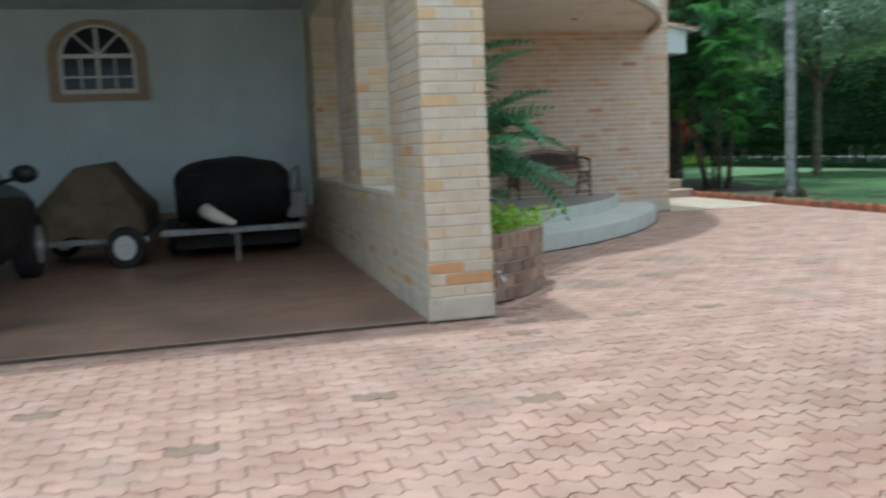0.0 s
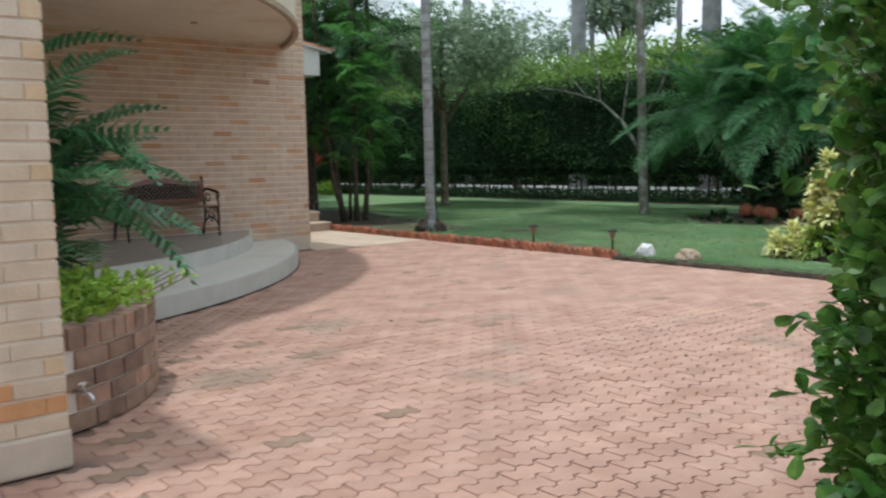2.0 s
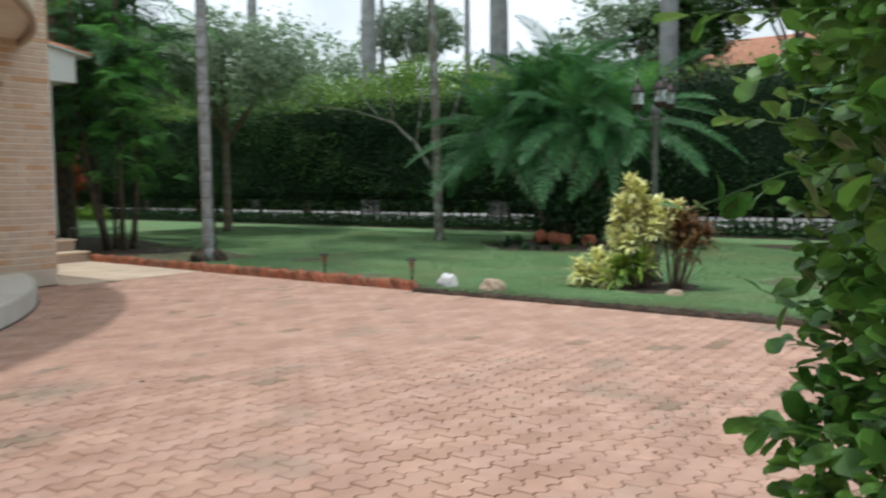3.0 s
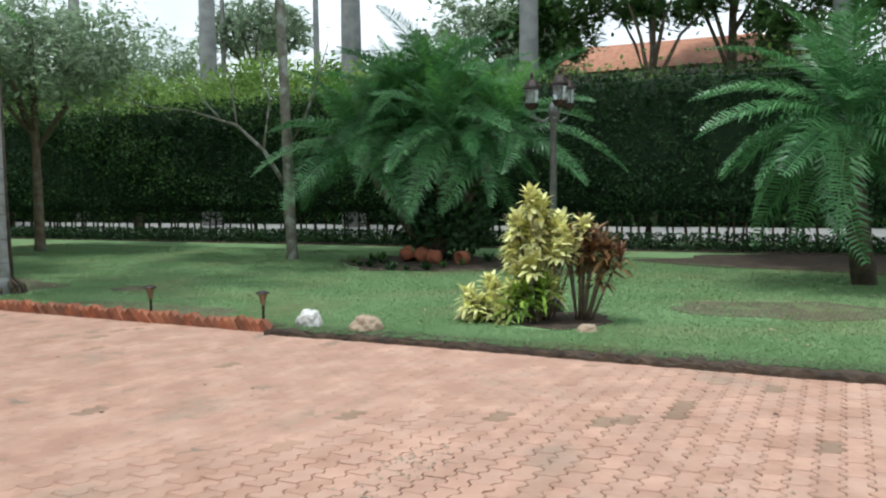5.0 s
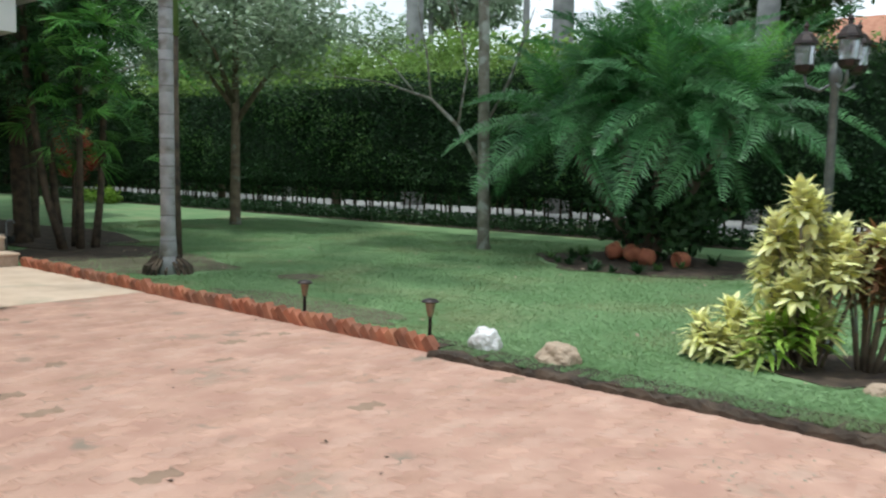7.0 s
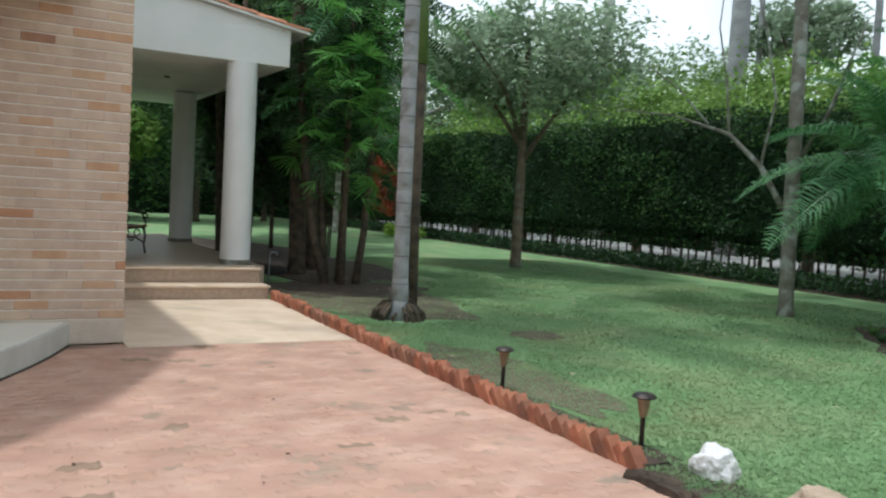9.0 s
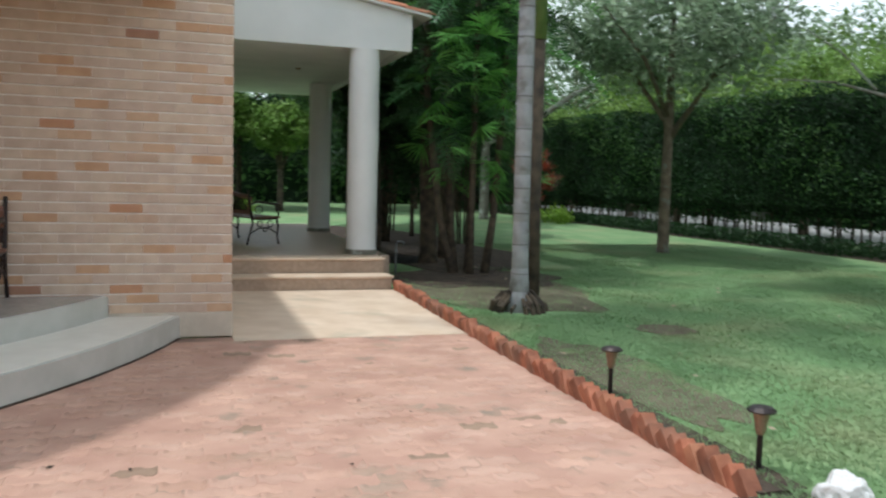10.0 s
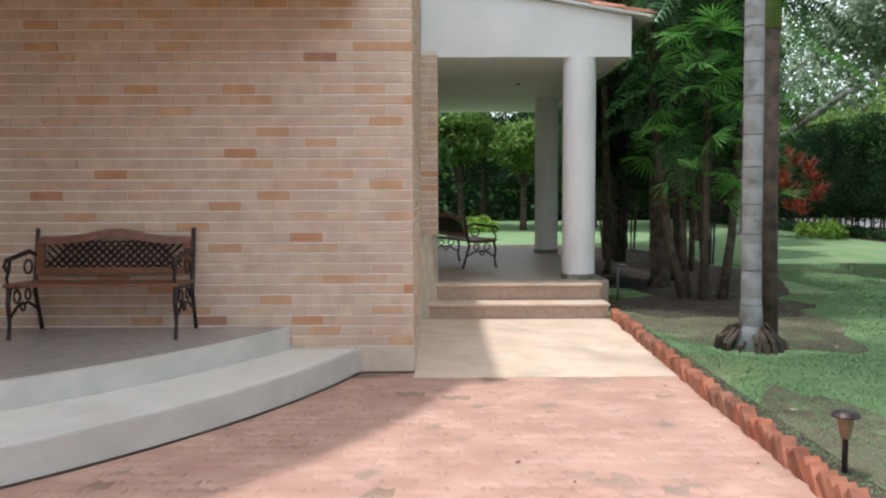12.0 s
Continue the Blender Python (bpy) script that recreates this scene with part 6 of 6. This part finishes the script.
for nm, x0_, y0_, x1_, y1_, h_ in (("far_hedge", 21.6, -40, 21.6, 60, 2.6), ("far_hedge", -30, 34, 30, 34, 5.0)):
    bm = bmesh.new()
    prev = None
    for i in range(121):
        t_ = i / 120
        px_, py_ = x0_ + (x1_ - x0_) * t_, y0_ + (y1_ - y0_) * t_
        row = []
        for j in range(9):
            zz_ = h_ * j / 8
            w_ = 0.9 * noise.noise(Vector((i * 0.35, j * 0.8, h_))) + 0.4 * noise.noise(Vector((i * 1.1, j * 1.9, h_)))
            row.append(bm.verts.new((px_ + (w_ if x0_ == x1_ else 0), py_ + (w_ if x0_ != x1_ else 0), zz_ + (0.8 * noise.noise(Vector((i * 0.4, 2, h_))) if j == 8 else 0))))
        if prev:
            for k in range(8):
                bm.faces.new((prev[k], row[k], row[k + 1], prev[k + 1]))
        prev = row
    fhg = thing(nm, (x0_ + x1_) / 2, (y0_ + y1_) / 2, 0, "dark distant foliage closing the view", "hedge")
    # Added backing behind the trees, with foliage shade in its near-black colour.
    b = part("inner_mass", bm, "leaf_core_shade", fhg, kind="stuff")
    b.matrix_parent_inverse = fhg.matrix_world.inverted()
    fhg["kind"] = "stuff"
    n = 9000
    t_ = g6.random(n)
    lp_ = np.c_[x0_ + (x1_ - x0_) * t_ + g6.normal(-0.3, 0.4, n), y0_ + (y1_ - y0_) * t_ + g6.normal(-0.3, 0.4, n), (h_ + 0.3) * g6.random(n)]
    crown_part("far_leaves", leaf_cloud(g6, lp_, 0.34, 0.6, 0.2), "leaf_mid", fhg, kind="stuff")
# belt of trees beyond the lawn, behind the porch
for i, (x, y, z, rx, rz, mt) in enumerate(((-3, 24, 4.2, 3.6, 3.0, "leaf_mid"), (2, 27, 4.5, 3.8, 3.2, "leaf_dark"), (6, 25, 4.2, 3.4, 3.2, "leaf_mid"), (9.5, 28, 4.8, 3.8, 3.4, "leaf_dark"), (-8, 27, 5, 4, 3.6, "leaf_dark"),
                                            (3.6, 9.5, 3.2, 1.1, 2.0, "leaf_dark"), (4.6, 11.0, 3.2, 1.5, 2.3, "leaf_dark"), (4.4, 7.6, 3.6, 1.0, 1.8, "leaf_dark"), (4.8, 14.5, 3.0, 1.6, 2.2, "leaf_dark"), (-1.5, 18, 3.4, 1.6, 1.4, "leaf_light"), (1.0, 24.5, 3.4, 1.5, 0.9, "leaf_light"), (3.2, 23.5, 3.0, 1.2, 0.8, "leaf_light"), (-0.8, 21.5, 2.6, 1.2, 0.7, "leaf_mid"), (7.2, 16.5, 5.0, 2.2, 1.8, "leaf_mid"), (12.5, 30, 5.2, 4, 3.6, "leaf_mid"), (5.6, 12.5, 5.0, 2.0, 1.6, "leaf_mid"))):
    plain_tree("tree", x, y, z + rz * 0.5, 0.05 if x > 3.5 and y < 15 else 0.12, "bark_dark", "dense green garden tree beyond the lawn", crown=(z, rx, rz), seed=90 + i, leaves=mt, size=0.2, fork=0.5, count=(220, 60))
big = plain_tree("tree", 9.5, 19.5, 6.5, 0.16, "bark_lichen", "spreading tree with a pale arching limb", crown=(5.6, 3.6, 1.6), seed=120, leaves="leaf_pale", size=0.16, fork=0.45, count=(170, 34))
bb = bmesh.new()
tube([(9.5, 19.5, 2.6), (10.6, 18.8, 3.1), (12.0, 18.2, 4.2), (13.4, 17.8, 4.9)], [0.12, 0.10, 0.08, 0.03], 8, bb)
b = part("branch", bb, "bark_lichen", big, smooth=True)
b.matrix_parent_inverse = big.matrix_world.inverted()
e = thing("cordyline", 10.9, 18.6, 0.03, "red-leaved cordyline by the hedge", "shrub")
cq = np.concatenate([rosette(rng, (10.9 + rng.uniform(-0.7, 0.7), 18.6 + rng.uniform(-0.7, 0.7), z), 22, 0.55, 0.10, 0.6) for z in np.linspace(0.7, 2.3, 16)])
crown_part("leaves", cq, "red", e)
for x, y, s in ((11.0, 17.3, 1.0), (1.2, 22, 1.2)):
    e = thing("low_bush", x, y, 0.03, "low clipped yellow-green bush on the lawn", "shrub")
    _, pts = clumps(g6, 40, 30, (x, y, 0.25), (0.8 * s, 0.6 * s, 0.25), 0.08, 0.5)
    crown_part("leaves", leaf_cloud(g6, pts[pts[:, 2] > 0.03], 0.12, 0.5), "lime", e)

# house with a red roof beyond the hedge
fh = thing("house", 27.0, -3.0, 0, "distant white house with a red clay tile roof", "house")
b = part("wall", box_bm(24.9, -8.6, 0, 31, 0.6, 5.4), "white", fh)
b.matrix_parent_inverse = fh.matrix_world.inverted()
rf = bmesh.new()
rv = [rf.verts.new(p) for p in ((24.2, -8.8, 5.2), (24.2, 3.0, 5.2), (31.6, 3.0, 5.2), (31.6, -8.8, 5.2), (27.0, -5.8, 6.5), (27.0, 0.2, 6.5))]
for f in ((0, 1, 5, 4), (1, 2, 5), (2, 3, 4, 5), (3, 0, 4), (3, 2, 1, 0)):
    rf.faces.new([rv[k] for k in f])
bmesh.ops.recalc_face_normals(rf, faces=rf.faces)
b = part("roof", rf, "roof_tile", fh)
b.matrix_parent_inverse = fh.matrix_world.inverted()
for y in (-7.4, -4.6, -1.8):
    w_ = part("window", box_bm(24.86, y, 3.6, 24.897, y + 1.2, 5.0), "glass", fh)
    w_.matrix_parent_inverse = fh.matrix_world.inverted()


# ---- garage contents ----
def wheel(name, parent, x, y, z, r, w, rim_mat="rim", axis="x"):
    """Tyre with rim; the axle runs along x."""
    bm = lathe([(r * 0.62, -w / 2), (r * 0.93, -w / 2), (r, -w * 0.36), (r, w * 0.36), (r * 0.93, w / 2), (r * 0.62, w / 2)], 28)
    turn = pose(x, y, z, 0, 90, 0) if axis == "x" else pose(x, y, z, 90, 0, 0)
    bm.transform(turn)
    t_ = part(name, bm, "rubber", parent, "black rubber tyre")
    bm = lathe([(r * 0.6, -w / 2 - 0.004), (r * 0.6, w / 2 + 0.004)], 24)
    lathe([(r * 0.2, w / 2 + 0.004), (r * 0.15, w / 2 + 0.03)], 16, bm=bm)
    lathe([(r * 0.15, -w / 2 - 0.03), (r * 0.2, -w / 2 - 0.004)], 16, bm=bm)
    bm.transform(turn)
    part("rim", bm, rim_mat, t_, "pale metal rim")
    return t_


def car(x, y, rz):
    e = thing("car", x, y, 0.012, "dark four-wheel-drive car parked in the garage", "car", rz=rz)
    sect = [(-2.15, 0.45, 0.95, 0.95, 0.62), (-2.1, 0.32, 1.0, 1.02, 0.80), (-1.2, 0.28, 1.02, 1.0, 0.86), (0.0, 0.26, 1.0, 0.98, 0.88),
            (1.0, 0.28, 0.98, 0.95, 0.86), (1.9, 0.32, 0.88, 0.86, 0.80), (2.15, 0.42, 0.72, 0.7, 0.66)]
    bm = bmesh.new()
    prev = None
    for yy, zl, zh, zc, hw in sect:
        row = [bm.verts.new(p) for p in ((-hw * 0.9, yy, zl), (-hw, yy, zl + 0.15), (-hw * 0.99, yy, zh - 0.12), (-hw * 0.88, yy, zh), (hw * 0.88, yy, zh), (hw * 0.99, yy, zh - 0.12), (hw, yy, zl + 0.15), (hw * 0.9, yy, zl))]
        if prev:
            for k in range(8):
                bm.faces.new((prev[k], prev[(k + 1) % 8], row[(k + 1) % 8], row[k]))
        else:
            bm.faces.new(row)
        prev = row
    bm.faces.new(prev[::-1])
    bmesh.ops.recalc_face_normals(bm, faces=bm.faces)
    part("body", bm, "car_paint", e, "glossy dark painted body", smooth=False)
    bm = bmesh.new()
    lo_ = [bm.verts.new(p) for p in ((-0.78, -2.0, 0.98), (0.78, -2.0, 0.98), (0.78, 0.75, 0.98), (-0.78, 0.75, 0.98))]
    hi_ = [bm.verts.new(p) for p in ((-0.64, -1.75, 1.55), (0.64, -1.75, 1.55), (0.64, 0.05, 1.55), (-0.64, 0.05, 1.55))]
    for k in range(4):
        bm.faces.new((lo_[k], lo_[(k + 1) % 4], hi_[(k + 1) % 4], hi_[k]))
    bm.faces.new(hi_)
    part("windows", bm, "glass", e, "dark reflective glass")
    part("roof", box_bm(-0.66, -1.8, 1.552, 0.66, 0.08, 1.60, 0.02), "car_paint", e)
    for s in (-1, 1):
        bm = bmesh.new()
        bmesh.ops.create_uvsphere(bm, u_segments=14, v_segments=8, radius=1)
        for v in bm.verts:
            v.co = Vector((s * 1.04 + v.co.x * 0.12, 0.30 + v.co.y * 0.07, 1.08 + v.co.z * 0.085))
        tube([(s * 0.8, 0.32, 1.0), (s * 0.98, 0.30, 1.05)], 0.02, 8, bm)
        part("mirror", bm, "car_paint", e, "black wing mirror", smooth=True)
        for yy in (-1.4, 1.35):
            wheel("wheel", e, s * 0.80, yy, 0.34, 0.34, 0.22)
    return e


car(-9.86, -4.2, 0)

tr = thing("trailer", -8.5, -1.6, 0.012, "small trailer under a tan canvas cover", "trailer")
tr.scale = (0.86, 1, 1)
bm = bmesh.new()
out = [[(-0.72, -0.9, 0.35), (0.62, -0.95, 0.33), (0.72, 0.9, 0.35), (-0.72, 0.9, 0.35)],
       [(-0.7, -0.85, 0.62), (0.62, -0.9, 0.58), (0.7, 0.85, 0.62), (-0.7, 0.85, 0.62)],
       [(-0.2, -0.45, 1.12), (0.14, -0.45, 1.15), (0.2, 0.45, 1.16), (-0.25, 0.45, 1.12)]]
rows = [[bm.verts.new(p) for p in o_] for o_ in out]
for a_, b_ in zip(rows, rows[1:]):
    for k in range(4):
        bm.faces.new((a_[k], a_[(k + 1) % 4], b_[(k + 1) % 4], b_[k]))
bm.faces.new(rows[-1])
bmesh.ops.subdivide_edges(bm, edges=bm.edges, cuts=4, use_grid_fill=True)
for v in bm.verts:
    v.co += v.normal * 0.02 * noise.noise(v.co * 4.0) + Vector((0, 0, -0.03 * math.sin(v.co.x * 9) * (0.3 < v.co.z < 0.7)))
part("cover", bm, "canvas", tr, "tan canvas cover draped to a peak", smooth=True)
part("frame", box_bm(-0.7, -0.9, 0.26, 0.7, 0.9, 0.33, 0.01), "galv", tr)
wheel("wheel", tr, 0.42, -1.02, 0.225, 0.225, 0.16, axis="y")
wheel("wheel", tr, -0.6, 0.6, 0.225, 0.225, 0.16, axis="y")

js = thing("jet_ski_trailer", -6.95, -1.7, 0.012, "watercraft under a black cover on a low trailer", "watercraft")
bm = bmesh.new()
bmesh.ops.create_icosphere(bm, subdivisions=4, radius=1)
for v in bm.verts:
    d = v.co.copy()
    k = 1 + 0.08 * noise.noise(d * 3)
    x = max(-0.66, min(0.66, d.x * 0.84 * k))
    v.co = Vector((x, d.y * 0.95 * k, 0.74 + (d.z * 0.42 if d.z > 0 else d.z * 0.5) * k))
part("cover", bm, "cover", js, "black waterproof cover", smooth=True)
part("side_frame", tube([(0.60, -0.5, 0.62), (0.70, -0.5, 0.98), (0.78, -0.3, 1.02), (0.80, -0.1, 0.75), (0.78, -0.1, 0.45)], 0.02, 8), "galv", js, "bent steel side frame")
part("storage_box", box_bm(0.62, -0.45, 0.40, 0.86, 0.2, 0.72, 0.03), "bark_far", js, "grey plastic box")
part("seat_hump", box_bm(-0.60, -0.80, 0.78, -0.30, 0.3, 0.98, 0.06), "cover", js, "covered side bulge")
part("frame", box_bm(-0.82, -0.85, 0.30, 0.78, -0.65, 0.37, 0.01), "galv", js, "pale trailer crossbar")
part("bunk", box_bm(-0.7, -0.6, 0.12, 0.7, 1.0, 0.3, 0.02), "rubber", js)
bm = bmesh.new()
tube([(-0.32, -1.0, 0.58), (-0.22, -1.15, 0.52), (-0.02, -1.28, 0.44)], [0.09, 0.075, 0.03], 10, bm)
part("hull_nose", bm, "hull", js, "white pointed hull nose", smooth=True)
bm = bmesh.new()
tube([(0.0, -1.2, 0.36), (0.0, -1.2, 0.02)], 0.028, 8, bm)
tube([(-0.02, -0.75, 0.33), (0.0, -1.3, 0.36)], 0.03, 8, bm)
tube([(-0.08, -1.2, 0.34), (0.10, -1.2, 0.36)], 0.03, 8, bm)
part("jack", bm, "galv", js, "galvanised jack and drawbar")
for s in (-1, 1):
    wheel("wheel", js, s * 0.72, 0.2, 0.22, 0.22, 0.16)

# garden hose and tap by the porch
e = thing("garden_tap", 2.35, 3.75, 0.03, "thin standpipe tap beside the porch step", "tap")
bm = bmesh.new()
tube([(0, 0, 0), (0, 0, 0.42), (0.02, 0, 0.46), (0.09, 0, 0.46), (0.11, 0, 0.42)], 0.012, 8, bm)
part("pipe", bm, "galv", e, smooth=True)
e = thing("garden_hose", 2.75, 5.2, 0.05, "coiled dark garden hose on the soil", "hose")
bm = bmesh.new()
tube([((0.32 + 0.02 * math.sin(t * 3)) * math.cos(t), (0.3 + 0.03 * math.cos(t * 2.1)) * math.sin(t), 0.015 + 0.004 * t) for t in np.linspace(0, 25, 120)], 0.012, 6, bm)
part("coil", bm, "rubber", e, smooth=True)

# ---- grass ----
g7 = np.random.default_rng(71)
n = 330000
u = g7.random(n)
x = 1.82 + 8.6 * u ** 1.8
y = g7.uniform(-11, 9, n)
hgt = g7.uniform(0.006, 0.020, n) * (0.8 + 0.3 * np.sin(x * 1.7 + y) * np.sin(y * 1.3 + x))
a = g7.uniform(0, 6.28, n)
bz = np.full(n, 0.036)
wdt = 0.0022 + 0.0012 * g7.random(n) + 0.0006 * x
length = g7.uniform(0.018, 0.045, n)
ca, sa = np.cos(a) * wdt, np.sin(a) * wdt
tx_, ty_ = x - np.sin(a) * length, y + np.cos(a) * length
bx = np.stack([np.c_[x - ca, y - sa, bz], np.c_[x + ca, y + sa, bz], np.c_[tx_ + ca * 0.3, ty_ + sa * 0.3, bz + 0.004 + hgt],
               np.c_[tx_ - ca * 0.3, ty_ - sa * 0.3, bz + 0.004 + hgt]], 1)
bare = (np.hypot(x - 8.4, y + 2.5) < 1.5) | (np.hypot(x - 10.3, (y + 9.0) / 2.0) < 1.5) | (np.hypot(x - 3.2, y + 6.25) < 0.55) | (np.hypot(x - 3.3, y - 3.6) < 0.95) | ((y > 4.5) & (x < 5.4)) | ((x < 2.02 + 0.027 * (y + 4.1)) & (y > -4.15)) | ((x < 1.845 + 0.025 * np.sin(y * 7) + 0.02 * np.sin(y * 17)) & (y < -4.1)) | ((x < 2.3) & (y > -4) & (g7.random(n) < 0.3)) \
    | ((np.hypot(x - 3.15, (y - 2.5) / 2.1) < 1.0) & (g7.random(n) < 0.75)) | ((np.hypot(x - 2.45, (y + 2.0) / 4.0) < 0.30) & (g7.random(n) < 0.35)) | ((np.hypot(x - 4.6, (y + 8.2) / 1.6) < 0.7) & (g7.random(n) < 0.45)) | ((np.hypot((x - 3.75), (y + 0.5) * 1.2) < 0.28) & (g7.random(n) < 0.8)) | (np.hypot(x - 2.83, y - 0.7) < 0.33)
quads("grass", bx[~bare], "grass", kind="stuff")
tagged(bpy.data.objects["grass"], "short green lawn grass", "grass")
tagged(part("worn_ground", prism(blob(3.15, 2.5, 1.0, 40, 7, 2.1), 0.0, 0.0405), "worn", kind="structure"), "worn brown ground with thin grass beside the palms", "soil")
tagged(part("worn_ground", prism(blob(2.45, -2.0, 0.34, 60, 8, 4.0), 0.0, 0.0395), "worn", kind="structure"), "worn brown ground behind the brick edging", "soil")
tagged(part("worn_ground", prism(blob(4.6, -8.2, 0.66, 50, 10, 1.6), 0.0, 0.0395), "worn", kind="structure"), "thin worn grass over brown soil", "soil")
tagged(part("bare_patch", prism(blob(3.75, -0.5, 0.30, 26, 6, 0.8), 0.0, 0.0395), "worn"), "bare brown patch in the lawn", "soil", kind="structure")


lit = np.c_[g7.uniform(-3, 1.8, 46), g7.uniform(-9, -0.5, 46), np.full(46, 0.006)]
quads("leaf_litter", leaf_cloud(g7, lit, 0.035, 0.5, 0.97), "soil", kind="stuff")
tagged(bpy.data.objects["leaf_litter"], "small dry brown leaf scraps on the paving", "leaves")
lit = np.c_[g7.uniform(2.3, 7, 160), g7.uniform(-9, 8, 160), np.full(160, 0.062)]
quads("leaf_litter", leaf_cloud(g7, lit, 0.05, 0.5, 0.9), "stone_tan", kind="stuff")
tagged(bpy.data.objects["leaf_litter.001"], "dry leaves fallen on the lawn", "leaves")


for mx, my, sx, sy, n in ((-1.1, -8.35, 0.42, 0.16, 200), (-0.8, -6.95, 0.22, 0.12, 110), (-1.35, -6.95, 0.30, 0.10, 90), (0.9, -6.6, 0.5, 0.2, 80)):
    mp = np.c_[g7.normal(mx, sx, n), g7.normal(my, sy, n), np.full(n, 0.0035)]
    quads("moss", leaf_cloud(g7, mp, 0.018, 0.8, 0.985), "moss", kind="stuff")["label"] = "dark moss flecks in the paving joints"
for ob in [o for o in scene.objects if o.name.startswith("moss")]:
    tagged(ob, category="moss")


# ---- pieces of paving ----
def lay_pavers():
    L, Wd, gap = 0.205, 0.110, 0.008
    amp = 0.014
    e, c = L / 2 - gap / 2, Wd / 2 - gap / 2
    wave = [(-e, 1.0), (-0.0735, 1.0), (-0.0525, -1.0), (-0.0220, -1.0), (0.0, 1.0), (0.0290, 1.0), (0.0500, -1.0), (0.0805, -1.0), (e, 0.7)]
    shape = [(x, -c + amp * k) for x, k in wave]
    top = [(x, y + 2 * c) for x, y in shape][::-1]
    out = shape + top
    n = len(out)
    v = [(x, y, -0.012) for x, y in out] + [(x, y, -0.002) for x, y in out] + [(x * 0.965, y * 0.94, 0.0) for x, y in out]
    f = []
    for r in (0, 1):
        for k in range(n):
            k2 = (k + 1) % n
            f.append((r * n + k, r * n + k2, (r + 1) * n + k2, (r + 1) * n + k))
    half = n // 2
    for k in range(half - 1):
        f.append((2 * n + k, 2 * n + k + 1, 2 * n + n - 2 - k, 2 * n + n - 1 - k))
    me = bpy.data.meshes.new("paver")
    me.from_pydata(v, [], f)
    me.materials.append(M["paver"])
    rr = np.random.default_rng(81)
    spots = []
    ys = np.arange(-16, -0.22, Wd)
    for r, y in enumerate(ys):
        for x in np.arange(-12 + (r % 2) * L / 2, 1.92, L):
            if (x < -5.2 and y > -7.0) or (x - L / 2 < 0.1 and math.hypot(x + 6.6, y - 1.89) < 6.50) or math.hypot(x - PC[0], y - PC[1]) < PR + 0.02:
                continue
            spots.append((x, y))
    spots = np.array(spots)
    line = np.array([(-6.9 + 0.5 * k, -10.9 + 0.30 * k) for k in range(12)])
    d = np.min(np.hypot(spots[:, None, 0] - line[None, :, 0] - 0.8, spots[:, None, 1] - line[None, :, 1] - 1.0), axis=1)
    order = np.argsort(d)
    va, fa = np.array(v), np.array(f)
    for i in order[:300]:
        ob = new("paver", me)
        ob.matrix_world = pose(spots[i, 0], spots[i, 1], rr.uniform(-0.002, 0.001), rr.uniform(-0.5, 0.5), rr.uniform(-0.4, 0.4), rr.uniform(-0.6, 0.6))
        ob.parent = paving
    rest = spots[order[300:]]
    m = len(rest)
    V = np.tile(va, (m, 1, 1)) + np.c_[rest, rr.uniform(-0.003, 0.001, m)][:, None, :]
    V[:, :, 2] += (va[None, :, 0] * rr.normal(0, 0.008, (m, 1)) + va[None, :, 1] * rr.normal(0, 0.01, (m, 1)))
    F = np.tile(fa, (m, 1, 1)) + (np.arange(m) * len(v))[:, None, None]
    me2 = bpy.data.meshes.new("paver_field")
    nv, nf = m * len(v), m * len(f)
    me2.vertices.add(nv)
    me2.vertices.foreach_set("co", V.astype(np.float32).reshape(-1))
    me2.loops.add(nf * 4)
    me2.loops.foreach_set("vertex_index", F.astype(np.int32).reshape(-1))
    me2.polygons.add(nf)
    me2.polygons.foreach_set("loop_start", np.arange(0, nf * 4, 4, dtype=np.int32))
    me2.update(calc_edges=True)
    me2.materials.append(M["pavers"])
    ob = new("paver_field", me2)
    ob.parent = paving
    tagged(ob, kind="stuff")


lay_bricks()
planter_bricks()
curb_bricks()
lay_pavers()
